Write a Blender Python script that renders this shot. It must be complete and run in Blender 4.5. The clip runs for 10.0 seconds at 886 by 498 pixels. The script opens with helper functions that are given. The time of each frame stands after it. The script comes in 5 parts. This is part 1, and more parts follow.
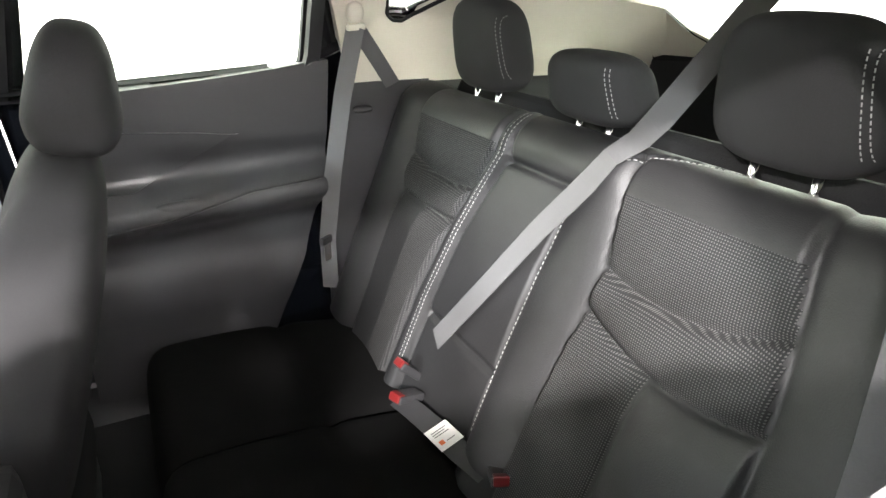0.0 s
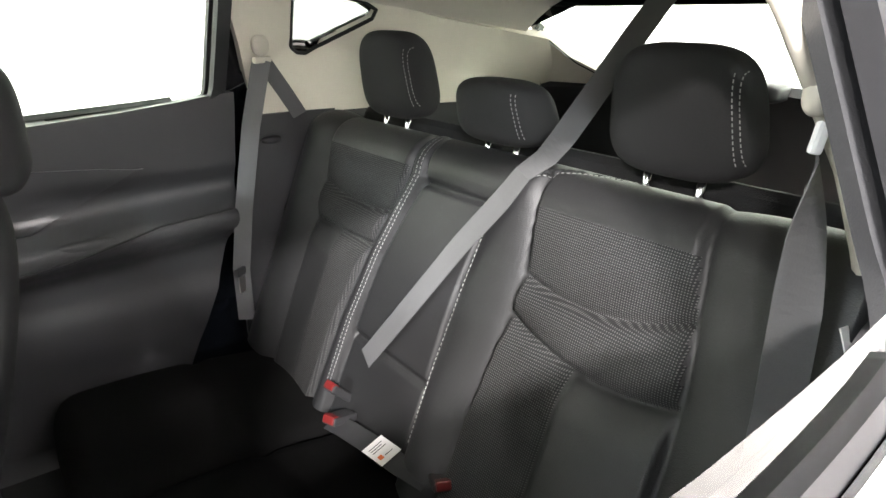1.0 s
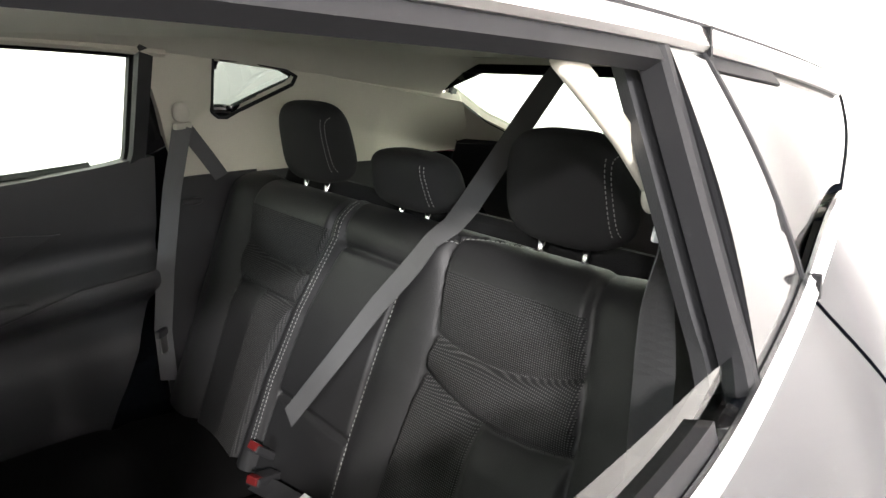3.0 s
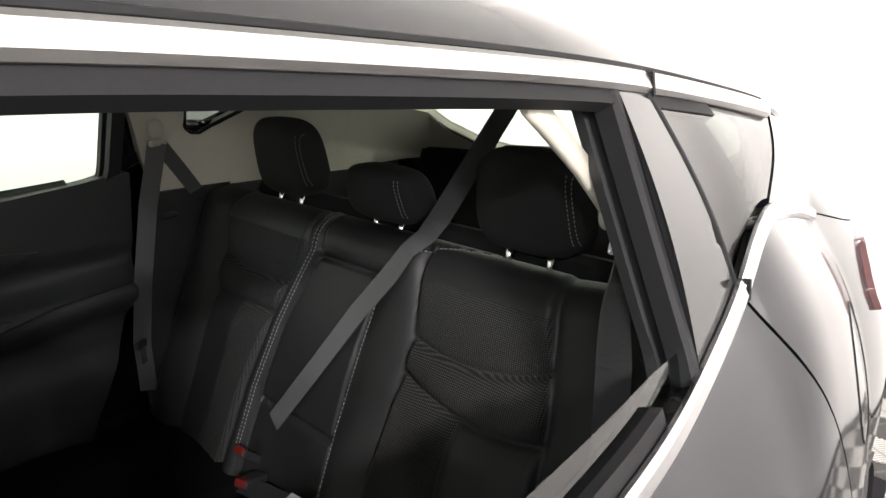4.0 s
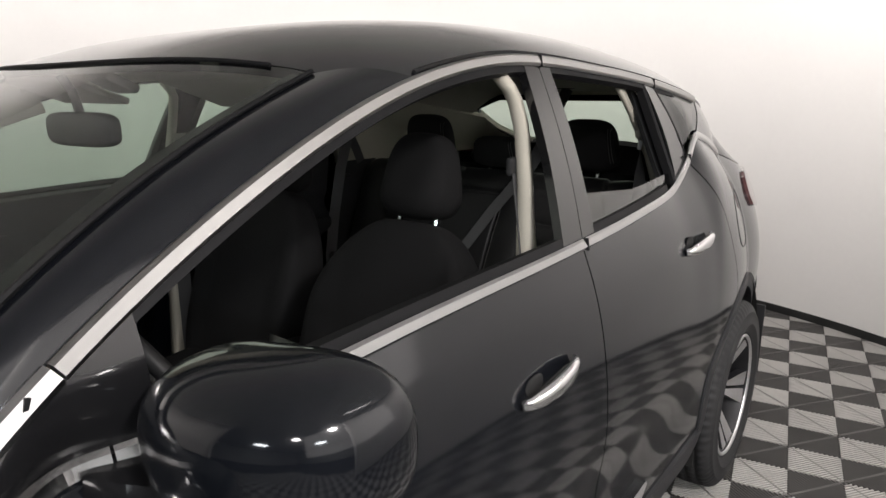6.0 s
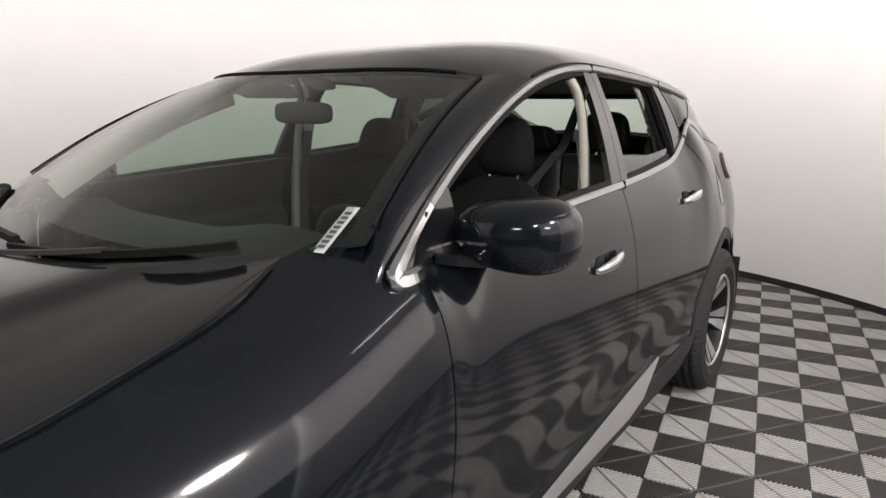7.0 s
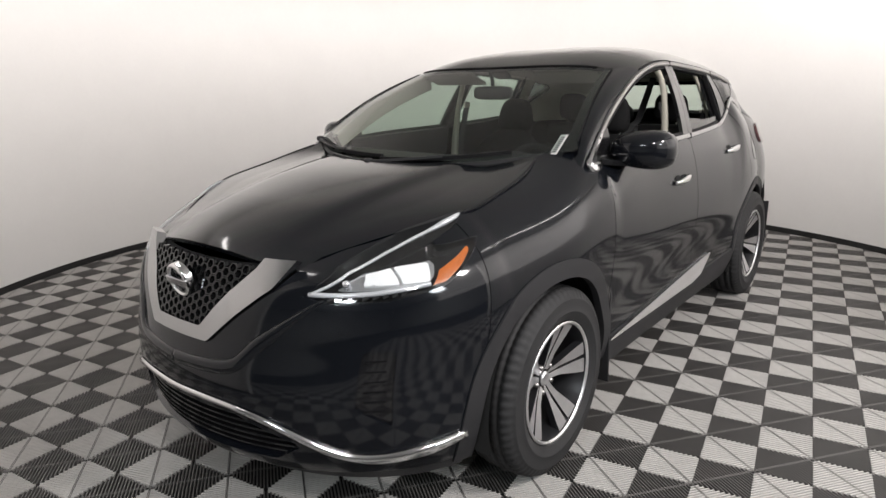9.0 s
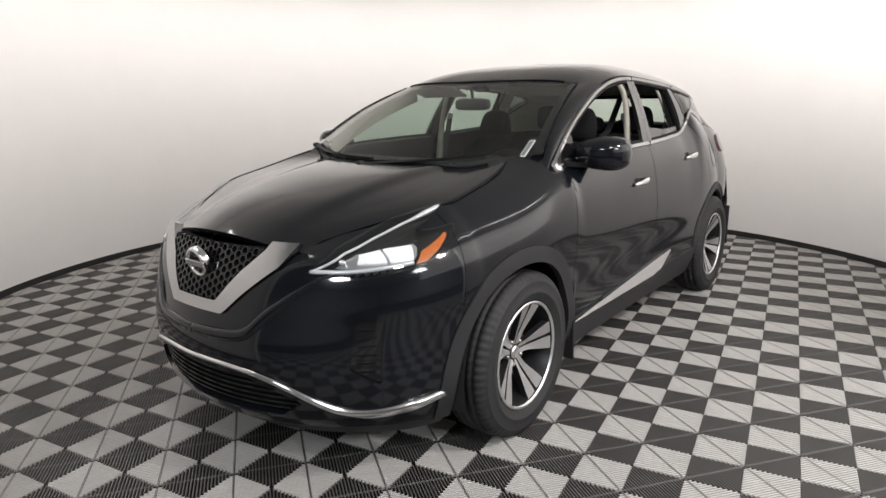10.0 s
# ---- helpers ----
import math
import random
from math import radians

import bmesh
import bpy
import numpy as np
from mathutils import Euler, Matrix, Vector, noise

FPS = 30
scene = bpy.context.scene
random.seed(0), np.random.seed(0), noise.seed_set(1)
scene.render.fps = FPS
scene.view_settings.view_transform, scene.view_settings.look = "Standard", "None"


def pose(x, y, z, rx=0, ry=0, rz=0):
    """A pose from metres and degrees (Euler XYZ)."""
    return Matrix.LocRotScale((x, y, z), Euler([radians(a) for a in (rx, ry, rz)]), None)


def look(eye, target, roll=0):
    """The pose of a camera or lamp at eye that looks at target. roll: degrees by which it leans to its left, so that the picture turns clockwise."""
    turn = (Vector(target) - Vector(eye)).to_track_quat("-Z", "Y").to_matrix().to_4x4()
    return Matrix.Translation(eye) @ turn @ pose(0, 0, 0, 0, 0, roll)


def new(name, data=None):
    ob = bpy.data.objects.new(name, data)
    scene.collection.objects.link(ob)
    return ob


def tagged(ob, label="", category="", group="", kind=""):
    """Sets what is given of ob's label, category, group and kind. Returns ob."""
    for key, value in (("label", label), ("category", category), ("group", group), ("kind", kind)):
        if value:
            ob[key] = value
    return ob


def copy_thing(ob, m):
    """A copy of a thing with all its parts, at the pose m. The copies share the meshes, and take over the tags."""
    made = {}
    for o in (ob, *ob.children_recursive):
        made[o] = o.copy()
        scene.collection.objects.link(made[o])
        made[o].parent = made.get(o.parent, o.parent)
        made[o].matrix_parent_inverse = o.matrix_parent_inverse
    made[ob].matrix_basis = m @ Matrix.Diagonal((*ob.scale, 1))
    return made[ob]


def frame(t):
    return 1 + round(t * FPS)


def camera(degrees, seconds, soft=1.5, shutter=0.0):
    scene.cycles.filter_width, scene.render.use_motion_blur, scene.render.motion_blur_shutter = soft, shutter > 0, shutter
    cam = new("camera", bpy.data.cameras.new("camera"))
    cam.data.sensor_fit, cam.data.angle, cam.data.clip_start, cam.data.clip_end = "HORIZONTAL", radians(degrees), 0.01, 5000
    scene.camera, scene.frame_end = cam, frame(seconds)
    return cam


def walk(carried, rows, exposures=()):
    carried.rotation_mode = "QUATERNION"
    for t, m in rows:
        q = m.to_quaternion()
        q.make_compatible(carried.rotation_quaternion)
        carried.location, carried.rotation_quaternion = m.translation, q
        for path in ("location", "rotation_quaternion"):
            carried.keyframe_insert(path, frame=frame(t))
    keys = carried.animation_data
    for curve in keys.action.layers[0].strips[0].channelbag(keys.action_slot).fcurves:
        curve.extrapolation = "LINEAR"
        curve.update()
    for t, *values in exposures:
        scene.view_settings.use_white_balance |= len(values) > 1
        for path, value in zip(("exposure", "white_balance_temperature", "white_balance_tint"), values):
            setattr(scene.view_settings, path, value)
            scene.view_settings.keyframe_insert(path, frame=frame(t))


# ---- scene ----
cam = camera(69.8, 10.0)
EXPOSURES = [(0, 4.6), (0.5, 4.42), (1.0, 4.1), (2.5, 4.08), (3.0, 3.05), (3.3, 2.45), (4.5, 1.65), (5.0, 0.95), (5.2, 0.66), (6.5, 0.2), (10, 0.22)]
PATH = [
    (0, (1.785, -0.89, 1.466), (2.615, 0.756, 0.691), -0.1),
    (0.5, (1.739, -0.917, 1.48), (2.75, 0.649, 0.754), -0.4),
    (1, (1.703, -0.911, 1.472), (2.832, 0.584, 0.777), -0.1),
    (1.5, (1.712, -0.901, 1.469), (2.89, 0.58, 0.82), 0.2),
    (2, (1.717, -0.905, 1.469), (2.9, 0.577, 0.834), 0.3),
    (2.5, (1.713, -0.924, 1.477), (2.927, 0.539, 0.856), 0.1),
    (3, (1.693, -0.98, 1.545), (3.006, 0.41, 0.958), 0.4),
    (3.2, (1.674, -0.989, 1.585), (3.035, 0.347, 0.986), 0.6),
    (4.3, (1.55, -1.058, 1.592), (2.956, 0.238, 1.007), 0.1),
    (4.5, (1.457, -1.114, 1.586), (2.871, 0.182, 1.017), 0.4),
    (5, (1.117, -1.233, 1.604), (2.558, 0.043, 1.061), 0.3),
    (5.2, (0.958, -1.258, 1.599), (2.433, -0.011, 1.079), 0.1),
    (6.3, (0.058, -1.455, 1.522), (1.615, -0.294, 1.053), -0.4),
    (6.5, (-0.114, -1.48, 1.522), (1.458, -0.332, 1.063), -0.7),
    (7, (-0.538, -1.603, 1.507), (1.037, -0.462, 1.04), -0.1),
    (7.5, (-0.949, -1.65, 1.487), (0.611, -0.49, 1.016), -0.5),
    (8, (-1.36, -1.783, 1.485), (0.172, -0.594, 0.996), -0.2),
    (8.5, (-1.698, -1.896, 1.472), (-0.204, -0.66, 0.981), -0.3),
    (9, (-2.024, -1.993, 1.474), (-0.515, -0.773, 0.988), -0.7),
    (9.5, (-2.201, -2.144, 1.454), (-0.664, -0.954, 0.983), 0.1),
    (10, (-2.296, -2.249, 1.454), (-0.758, -1.049, 1.011), -0.5),
]
walk(cam, [(t, look(eye, target, roll)) for t, eye, target, roll in PATH], EXPOSURES)

# ---------------------------------------------------------------- world and lights
world = bpy.data.worlds.new("world")
world.use_nodes = True
scene.world = world
world.node_tree.nodes["Background"].inputs[0].default_value = (0.9, 0.95, 1.0, 1)
world.node_tree.nodes["Background"].inputs[1].default_value = 0.05


def area_lamp(name, m, sx, sy, power, colour=(1, 0.950, 0.934)):
    data = bpy.data.lights.new(name, "AREA")
    data.shape = "DISK" if sx == sy else "RECTANGLE"
    data.size, data.energy, data.color = sx, power, colour
    if sx != sy:
        data.size_y = sy
    ob = new(name, data)
    ob.matrix_world = m
    return ob


BOOTH_X, BOOTH_Y, BOOTH_R = 1.6, 0.45, 3.75
CEIL = 3.3


# ---------------------------------------------------------------- materials
def mat(name, colour, rough=0.5, metal=0.0, coat=0.0, grain=0.0, grain_scale=200.0, bump=0.0, bump_scale=300.0, stain=0.0, spec=0.5):
    m = bpy.data.materials.new(name)
    m.use_nodes = True
    t = m.node_tree
    b = t.nodes["Principled BSDF"]
    b.inputs["Base Color"].default_value = (*colour, 1)
    b.inputs["Roughness"].default_value = rough
    b.inputs["Metallic"].default_value = metal
    b.inputs["Coat Weight"].default_value = coat
    b.inputs["Coat Roughness"].default_value = 0.06
    b.inputs["Coat IOR"].default_value = 1.47
    b.inputs["Specular IOR Level"].default_value = spec
    co = t.nodes.new("ShaderNodeTexCoord")
    if grain or stain:
        fine = t.nodes.new("ShaderNodeTexNoise")
        fine.inputs["Scale"].default_value = grain_scale
        fine.inputs["Detail"].default_value = 3
        broad = t.nodes.new("ShaderNodeTexNoise")
        broad.inputs["Scale"].default_value = 3.0
        broad.inputs["Detail"].default_value = 4
        t.links.new(co.outputs["Object"], fine.inputs["Vector"])
        t.links.new(co.outputs["Object"], broad.inputs["Vector"])
        lo = t.nodes.new("ShaderNodeMapRange")
        lo.inputs["To Min"].default_value, lo.inputs["To Max"].default_value = 1 - grain, 1 + grain
        t.links.new(fine.outputs["Fac"], lo.inputs["Value"])
        hi = t.nodes.new("ShaderNodeMapRange")
        hi.inputs["To Min"].default_value, hi.inputs["To Max"].default_value = 1 - stain, 1 + stain
        t.links.new(broad.outputs["Fac"], hi.inputs["Value"])
        mul = t.nodes.new("ShaderNodeMath")
        mul.operation = "MULTIPLY"
        t.links.new(lo.outputs[0], mul.inputs[0])
        t.links.new(hi.outputs[0], mul.inputs[1])
        mix = t.nodes.new("ShaderNodeVectorMath")
        mix.operation = "SCALE"
        mix.inputs[0].default_value = colour
        t.links.new(mul.outputs[0], mix.inputs["Scale"])
        t.links.new(mix.outputs[0], b.inputs["Base Color"])
    if bump:
        n = t.nodes.new("ShaderNodeTexNoise")
        n.inputs["Scale"].default_value = bump_scale
        n.inputs["Detail"].default_value = 2
        t.links.new(co.outputs["Object"], n.inputs["Vector"])
        bp = t.nodes.new("ShaderNodeBump")
        bp.inputs["Strength"].default_value = bump
        bp.inputs["Distance"].default_value = 0.002
        t.links.new(n.outputs["Fac"], bp.inputs["Height"])
        t.links.new(bp.outputs[0], b.inputs["Normal"])
    return m


def glass_mat(name, tint, gloss=1.0):
    m = bpy.data.materials.new(name)
    m.use_nodes = True
    t = m.node_tree
    t.nodes.remove(t.nodes["Principled BSDF"])
    clear = t.nodes.new("ShaderNodeBsdfTransparent")
    clear.inputs[0].default_value = (*tint, 1)
    shine = t.nodes.new("ShaderNodeBsdfGlossy")
    shine.inputs["Roughness"].default_value = 0.035
    lw = t.nodes.new("ShaderNodeLayerWeight")
    lw.inputs[0].default_value = 0.5
    p5 = t.nodes.new("ShaderNodeMath")
    p5.operation = "POWER"
    p5.inputs[1].default_value = 4.5
    t.links.new(lw.outputs["Facing"], p5.inputs[0])
    k = t.nodes.new("ShaderNodeMath")
    k.operation = "MULTIPLY_ADD"
    k.inputs[1].default_value, k.inputs[2].default_value = 0.88 * gloss, 0.08 * gloss
    t.links.new(p5.outputs[0], k.inputs[0])
    mx = t.nodes.new("ShaderNodeMixShader")
    t.links.new(k.outputs[0], mx.inputs[0])
    t.links.new(clear.outputs[0], mx.inputs[1])
    t.links.new(shine.outputs[0], mx.inputs[2])
    t.links.new(mx.outputs[0], t.nodes["Material Output"].inputs[0])
    return m


def glow_mat(name, colour, strength):
    m = mat(name, (0.8, 0.8, 0.8))
    b = m.node_tree.nodes["Principled BSDF"]
    b.inputs["Emission Color"].default_value = (*colour, 1)
    b.inputs["Emission Strength"].default_value = strength
    return m


def weave_mat():
    """Seat cloth with rows of small pale dots."""
    m = mat("dotted_cloth", (0.03, 0.03, 0.0305), 0.8, spec=0.3)
    t = m.node_tree
    b = t.nodes["Principled BSDF"]
    co = t.nodes.new("ShaderNodeTexCoord")
    sep = t.nodes.new("ShaderNodeSeparateXYZ")
    t.links.new(co.outputs["Object"], sep.inputs[0])

    def op(kind, a, c):
        n = t.nodes.new("ShaderNodeMath")
        n.operation = kind
        for i, q in enumerate((a, c)):
            if isinstance(q, (int, float)):
                n.inputs[i].default_value = q
            else:
                t.links.new(q, n.inputs[i])
        return n.outputs[0]
    k = 2 * math.pi / 0.0085
    u, v = op("MULTIPLY", sep.outputs[1], k), op("MULTIPLY", sep.outputs[2], k * 1.08)
    dots = op("MULTIPLY", op("SINE", op("ADD", u, v), 0), op("SINE", op("SUBTRACT", u, v), 0))
    ramp = t.nodes.new("ShaderNodeMapRange")
    ramp.inputs["From Min"].default_value, ramp.inputs["From Max"].default_value = 0.25, 0.7
    t.links.new(dots, ramp.inputs["Value"])
    mix = t.nodes.new("ShaderNodeMix")
    mix.data_type = "RGBA"
    mix.inputs[6].default_value, mix.inputs[7].default_value = (0.010, 0.010, 0.0104, 1), (0.072, 0.072, 0.071, 1)
    t.links.new(ramp.outputs[0], mix.inputs[0])
    t.links.new(mix.outputs[2], b.inputs["Base Color"])
    bp = t.nodes.new("ShaderNodeBump")
    bp.inputs["Strength"].default_value, bp.inputs["Distance"].default_value = 0.4, 0.001
    t.links.new(dots, bp.inputs["Height"])
    t.links.new(bp.outputs[0], b.inputs["Normal"])
    return m


PAINT = mat("black_paint", (0.005, 0.006, 0.0085), 0.3, 0.0, 1.0, stain=0.12, spec=0.05)
PAINT.node_tree.nodes["Principled BSDF"].inputs["Coat Roughness"].default_value = 0.08
GLOSS = mat("gloss_black", (0.010, 0.010, 0.011), 0.25, coat=1.0, stain=0.1, spec=0.1)
PLASTIC = mat("black_plastic", (0.021, 0.021, 0.023), 0.55, grain=0.15, grain_scale=400, bump=0.15, bump_scale=700, stain=0.1)
RUBBER = mat("tyre_rubber", (0.019, 0.019, 0.020), 0.7, grain=0.2, grain_scale=120, bump=0.1, bump_scale=300, stain=0.2)
SEAL = mat("rubber_seal", (0.012, 0.012, 0.013), 0.6, grain=0.1, grain_scale=200, spec=0.15)
CHROME = mat("chrome", (0.82, 0.82, 0.83), 0.12, 1.0, stain=0.03)
SATIN = mat("satin_chrome", (0.58, 0.58, 0.585), 0.22, 1.0, stain=0.04)
ALLOY = mat("machined_alloy", (0.86, 0.86, 0.87), 0.36, 1.0, grain=0.05, grain_scale=80)
DARK_ALLOY = mat("dark_alloy", (0.018, 0.018, 0.020), 0.35, 0.3)
STEEL = mat("brake_steel", (0.35, 0.34, 0.33), 0.4, 1.0, grain=0.2, grain_scale=60)
DARK = mat("underbody", (0.012, 0.012, 0.012), 0.85, grain=0.2, grain_scale=40)
CLOTH = mat("seat_cloth", (0.015, 0.015, 0.0155), 0.85, grain=0.25, grain_scale=500, bump=0.35, bump_scale=900, stain=0.15, spec=0.3)
LEATHERETTE = mat("seat_leatherette", (0.0135, 0.0135, 0.014), 0.52, grain=0.12, grain_scale=300, bump=0.25, bump_scale=450, stain=0.12, spec=0.4)
TRIM = mat("door_trim_plastic", (0.020, 0.020, 0.0215), 0.55, grain=0.12, grain_scale=300, bump=0.2, bump_scale=500, stain=0.1)
BEIGE = mat("pillar_trim", (0.54, 0.51, 0.435), 0.75, grain=0.06, grain_scale=300, bump=0.1, bump_scale=500, stain=0.05)
HEADLINER = mat("headliner_cloth", (0.56, 0.53, 0.47), 0.95, grain=0.1, grain_scale=500, bump=0.2, bump_scale=800, stain=0.05)
# Shade low in the cabin is put into this near-black colour
CUSHION_SHADED = mat("cushion_cloth", (0.004, 0.0039, 0.0039), 0.95, grain=0.3, grain_scale=500, bump=0.35, bump_scale=900, stain=0.2, spec=0.05)
FRONT_CLOTH = mat("front_seat_cloth", (0.012, 0.012, 0.0125), 0.85, grain=0.25, grain_scale=500, bump=0.35, bump_scale=900, stain=0.15, spec=0.2)
RAIL_SATIN = mat("satin_rail", (0.36, 0.355, 0.35), 0.3, 1.0, stain=0.05)
CARPET = mat("carpet", (0.004, 0.004, 0.0045), 0.95, grain=0.3, grain_scale=300, bump=0.5, bump_scale=400)
WEBBING = mat("belt_webbing", (0.075, 0.075, 0.077), 0.6, grain=0.1, grain_scale=400, bump=0.15, bump_scale=500, stain=0.06)
THREAD = mat("grey_thread", (0.24, 0.24, 0.235), 0.7)
NEAR_GLASS = glass_mat("lowered_glass", (0.24, 0.29, 0.26), 1.25)
DARK_GLASS = glass_mat("privacy_glass", (0.12, 0.14, 0.128), 0.95)
LIP = mat("pale_plastic", (0.46, 0.435, 0.37), 0.5, stain=0.05)
ACCENT = mat("satin_grey_accent", (0.045, 0.045, 0.047), 0.35, 0.4, grain=0.05)
WHITE = mat("white_plastic", (0.82, 0.82, 0.81), 0.35)
RED = mat("red_button", (0.10, 0.008, 0.008), 0.35)
PAPER = mat("paper_label", (0.8, 0.8, 0.79), 0.6, stain=0.04)
INK = mat("label_ink", (0.10, 0.10, 0.11), 0.6)
ORANGE_INK = mat("orange_ink", (0.75, 0.18, 0.05), 0.6)
AMBER = mat("amber_lens", (0.50, 0.12, 0.008), 0.3, grain=0.35, grain_scale=90, bump=0.5, bump_scale=160, coat=1.0)
RED_LENS = mat("tail_lens", (0.15, 0.07, 0.07), 0.12, coat=1.0)
REFLECTOR = mat("lamp_reflector", (0.85, 0.86, 0.88), 0.22, 0.9)
DRL = mat("light_guide", (0.62, 0.64, 0.67), 0.25, 0.3, coat=1.0)
LAMP_GLOW = glow_mat("lamp_glow", (0.95, 0.98, 1.0), 0.15)
WINDSHIELD = glass_mat("windshield_glass", (0.70, 0.78, 0.73))
GREEN_GLASS = glass_mat("tinted_glass", (0.62, 0.72, 0.64), 0.55)
CLEAR = glass_mat("clear_lens", (0.93, 0.95, 0.96))
WALL = mat("booth_wall", (0.77, 0.755, 0.735), 0.8, grain=0.015, grain_scale=30, stain=0.03)
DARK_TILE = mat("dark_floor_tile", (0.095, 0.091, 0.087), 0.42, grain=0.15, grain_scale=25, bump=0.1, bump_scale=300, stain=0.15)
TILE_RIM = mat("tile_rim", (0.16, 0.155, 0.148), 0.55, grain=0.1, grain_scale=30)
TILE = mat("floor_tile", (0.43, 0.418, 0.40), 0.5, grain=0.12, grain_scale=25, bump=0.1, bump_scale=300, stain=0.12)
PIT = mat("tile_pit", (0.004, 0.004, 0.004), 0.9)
BASE = mat("black_base", (0.015, 0.015, 0.015), 0.5)
CEILING = mat("ceiling_paint", (0.68, 0.68, 0.67), 0.9, stain=0.1)
HALL = mat("hall_paint", (0.45, 0.44, 0.42), 0.9, stain=0.1)
WEAVE = weave_mat()


# ---------------------------------------------------------------- mesh tools
def spline(*pts):
    """A natural cubic through the points (x, y), straight beyond its ends."""
    xs, ys = np.array([p[0] for p in pts], float), np.array([p[1] for p in pts], float)
    n = len(xs)
    h = np.diff(xs)
    a = np.eye(n)
    r = np.zeros(n)
    for i in range(1, n - 1):
        a[i, i - 1:i + 2] = h[i - 1], 2 * (h[i - 1] + h[i]), h[i]
        r[i] = 6 * ((ys[i + 1] - ys[i]) / h[i] - (ys[i] - ys[i - 1]) / h[i - 1])
    k = np.linalg.solve(a, r)
    s0 = (ys[1] - ys[0]) / h[0] - h[0] * k[1] / 6
    s1 = (ys[-1] - ys[-2]) / h[-1] + h[-1] * k[-2] / 6

    def at(x):
        x = np.asarray(x, float)
        i = np.clip(np.searchsorted(xs, x) - 1, 0, n - 2)
        d0, d1, w = x - xs[i], xs[i + 1] - x, h[i]
        y = (k[i] * d1 ** 3 + k[i + 1] * d0 ** 3) / (6 * w) + (ys[i] / w - k[i] * w / 6) * d1 + (ys[i + 1] / w - k[i + 1] * w / 6) * d0
        y = np.where(x < xs[0], ys[0] + s0 * (x - xs[0]), y)
        return np.where(x > xs[-1], ys[-1] + s1 * (x - xs[-1]), y)
    return at


def line(*pts):
    """Straight pieces through the points (x, y)."""
    xs, ys = [p[0] for p in pts], [p[1] for p in pts]
    return lambda x: np.interp(x, xs, ys)


def grid(u0, u1, v0, v1, step):
    nu, nv = max(2, int(math.ceil((u1 - u0) / step)) + 1), max(2, int(math.ceil((v1 - v0) / step)) + 1)
    u, v = np.meshgrid(np.linspace(u0, u1, nu), np.linspace(v0, v1, nv), indexing="ij")
    i = np.arange(nu * nv).reshape(nu, nv)
    f = np.stack([i[:-1, :-1], i[1:, :-1], i[1:, 1:], i[:-1, 1:]], -1).reshape(-1, 4)
    return np.stack([u.ravel(), v.ravel()], 1), [tuple(q) for q in f.tolist()]


def clip(p, faces, *keeps):
    """Cuts the flat mesh along the zero lines of the functions; keeps where they are positive."""
    for keep in keeps:
        g = np.asarray(keep(p[:, 0], p[:, 1]), float) + 1e-9
        good = (g > 0).tolist()
        extra, cache, out = [], {}, []
        n = len(p)
        for f in faces:
            c = sum(good[i] for i in f)
            if c == len(f):
                out.append(f)
            elif c:
                poly = []
                for a, b in zip(f, f[1:] + f[:1]):
                    if good[a]:
                        poly.append(a)
                    if good[a] != good[b]:
                        key = (min(a, b), max(a, b))
                        if key not in cache:
                            w = g[a] / (g[a] - g[b])
                            cache[key] = n + len(extra)
                            extra.append(p[a] + (p[b] - p[a]) * w)
                        poly.append(cache[key])
                if len(poly) > 2:
                    out.append(tuple(poly))
        if extra:
            p = np.vstack([p, np.array(extra)])
        used = np.unique([i for f in out for i in f]) if out else np.array([], int)
        new_i = np.full(len(p), -1)
        new_i[used] = np.arange(len(used))
        p, faces = p[used], [tuple(new_i[list(f)].tolist()) for f in out]
    return p, faces


def normals(v, faces):
    n = np.zeros_like(v)
    for f in faces:
        a = np.cross(v[f[1]] - v[f[0]], v[f[-1]] - v[f[0]])
        for i in f:
            n[i] += a
    return n / np.maximum(np.linalg.norm(n, axis=1, keepdims=True), 1e-12)


def mesh_of(name, v, faces, material, parent=None, label="", smooth=True, mats=None, index=None):
    me = bpy.data.meshes.new(name)
    me.from_pydata([tuple(q) for q in np.asarray(v, float).tolist()], [], faces)
    for m in (mats or [material]):
        me.materials.append(m)
    me.polygons.foreach_set("use_smooth", [smooth] * len(me.polygons))
    if index is not None:
        me.polygons.foreach_set("material_index", index)
    me.update()
    ob = new(name, me)
    ob.parent = parent
    if label:
        ob["label"] = label
    return ob


def skin(name, v, faces, material, parent=None, label="", out=(0, 0, 1), rim=0.012, lift=0.0):
    """A thin panel: the surface, turned to face out, and a rim that runs back from its edges."""
    v = np.asarray(v, float)
    n = normals(v, faces)
    if (n @ np.array(out, float)).sum() < 0:
        faces = [f[::-1] for f in faces]
        n = -n
    v = v + n * lift
    count = {}
    for f in faces:
        for a, b in zip(f, f[1:] + f[:1]):
            k = (min(a, b), max(a, b))
            count[k] = (a, b, count.get(k, (0, 0, 0))[2] + 1)
    vs, fs = [v], list(faces)
    if rim:
        k = len(v)
        ring = {}
        add = []
        for a, b, c in count.values():
            if c == 1:
                for q in (a, b):
                    if q not in ring:
                        ring[q] = k + len(add)
                        add += [v[q], v[q] - n[q] * rim]
                fs.append((ring[b], ring[a], ring[a] + 1, ring[b] + 1))
        if add:
            vs.append(np.array(add))
    return mesh_of(name, np.vstack(vs), fs, material, parent, label)


def flip_y(v):
    return np.asarray(v, float) * np.array([1, -1, 1])


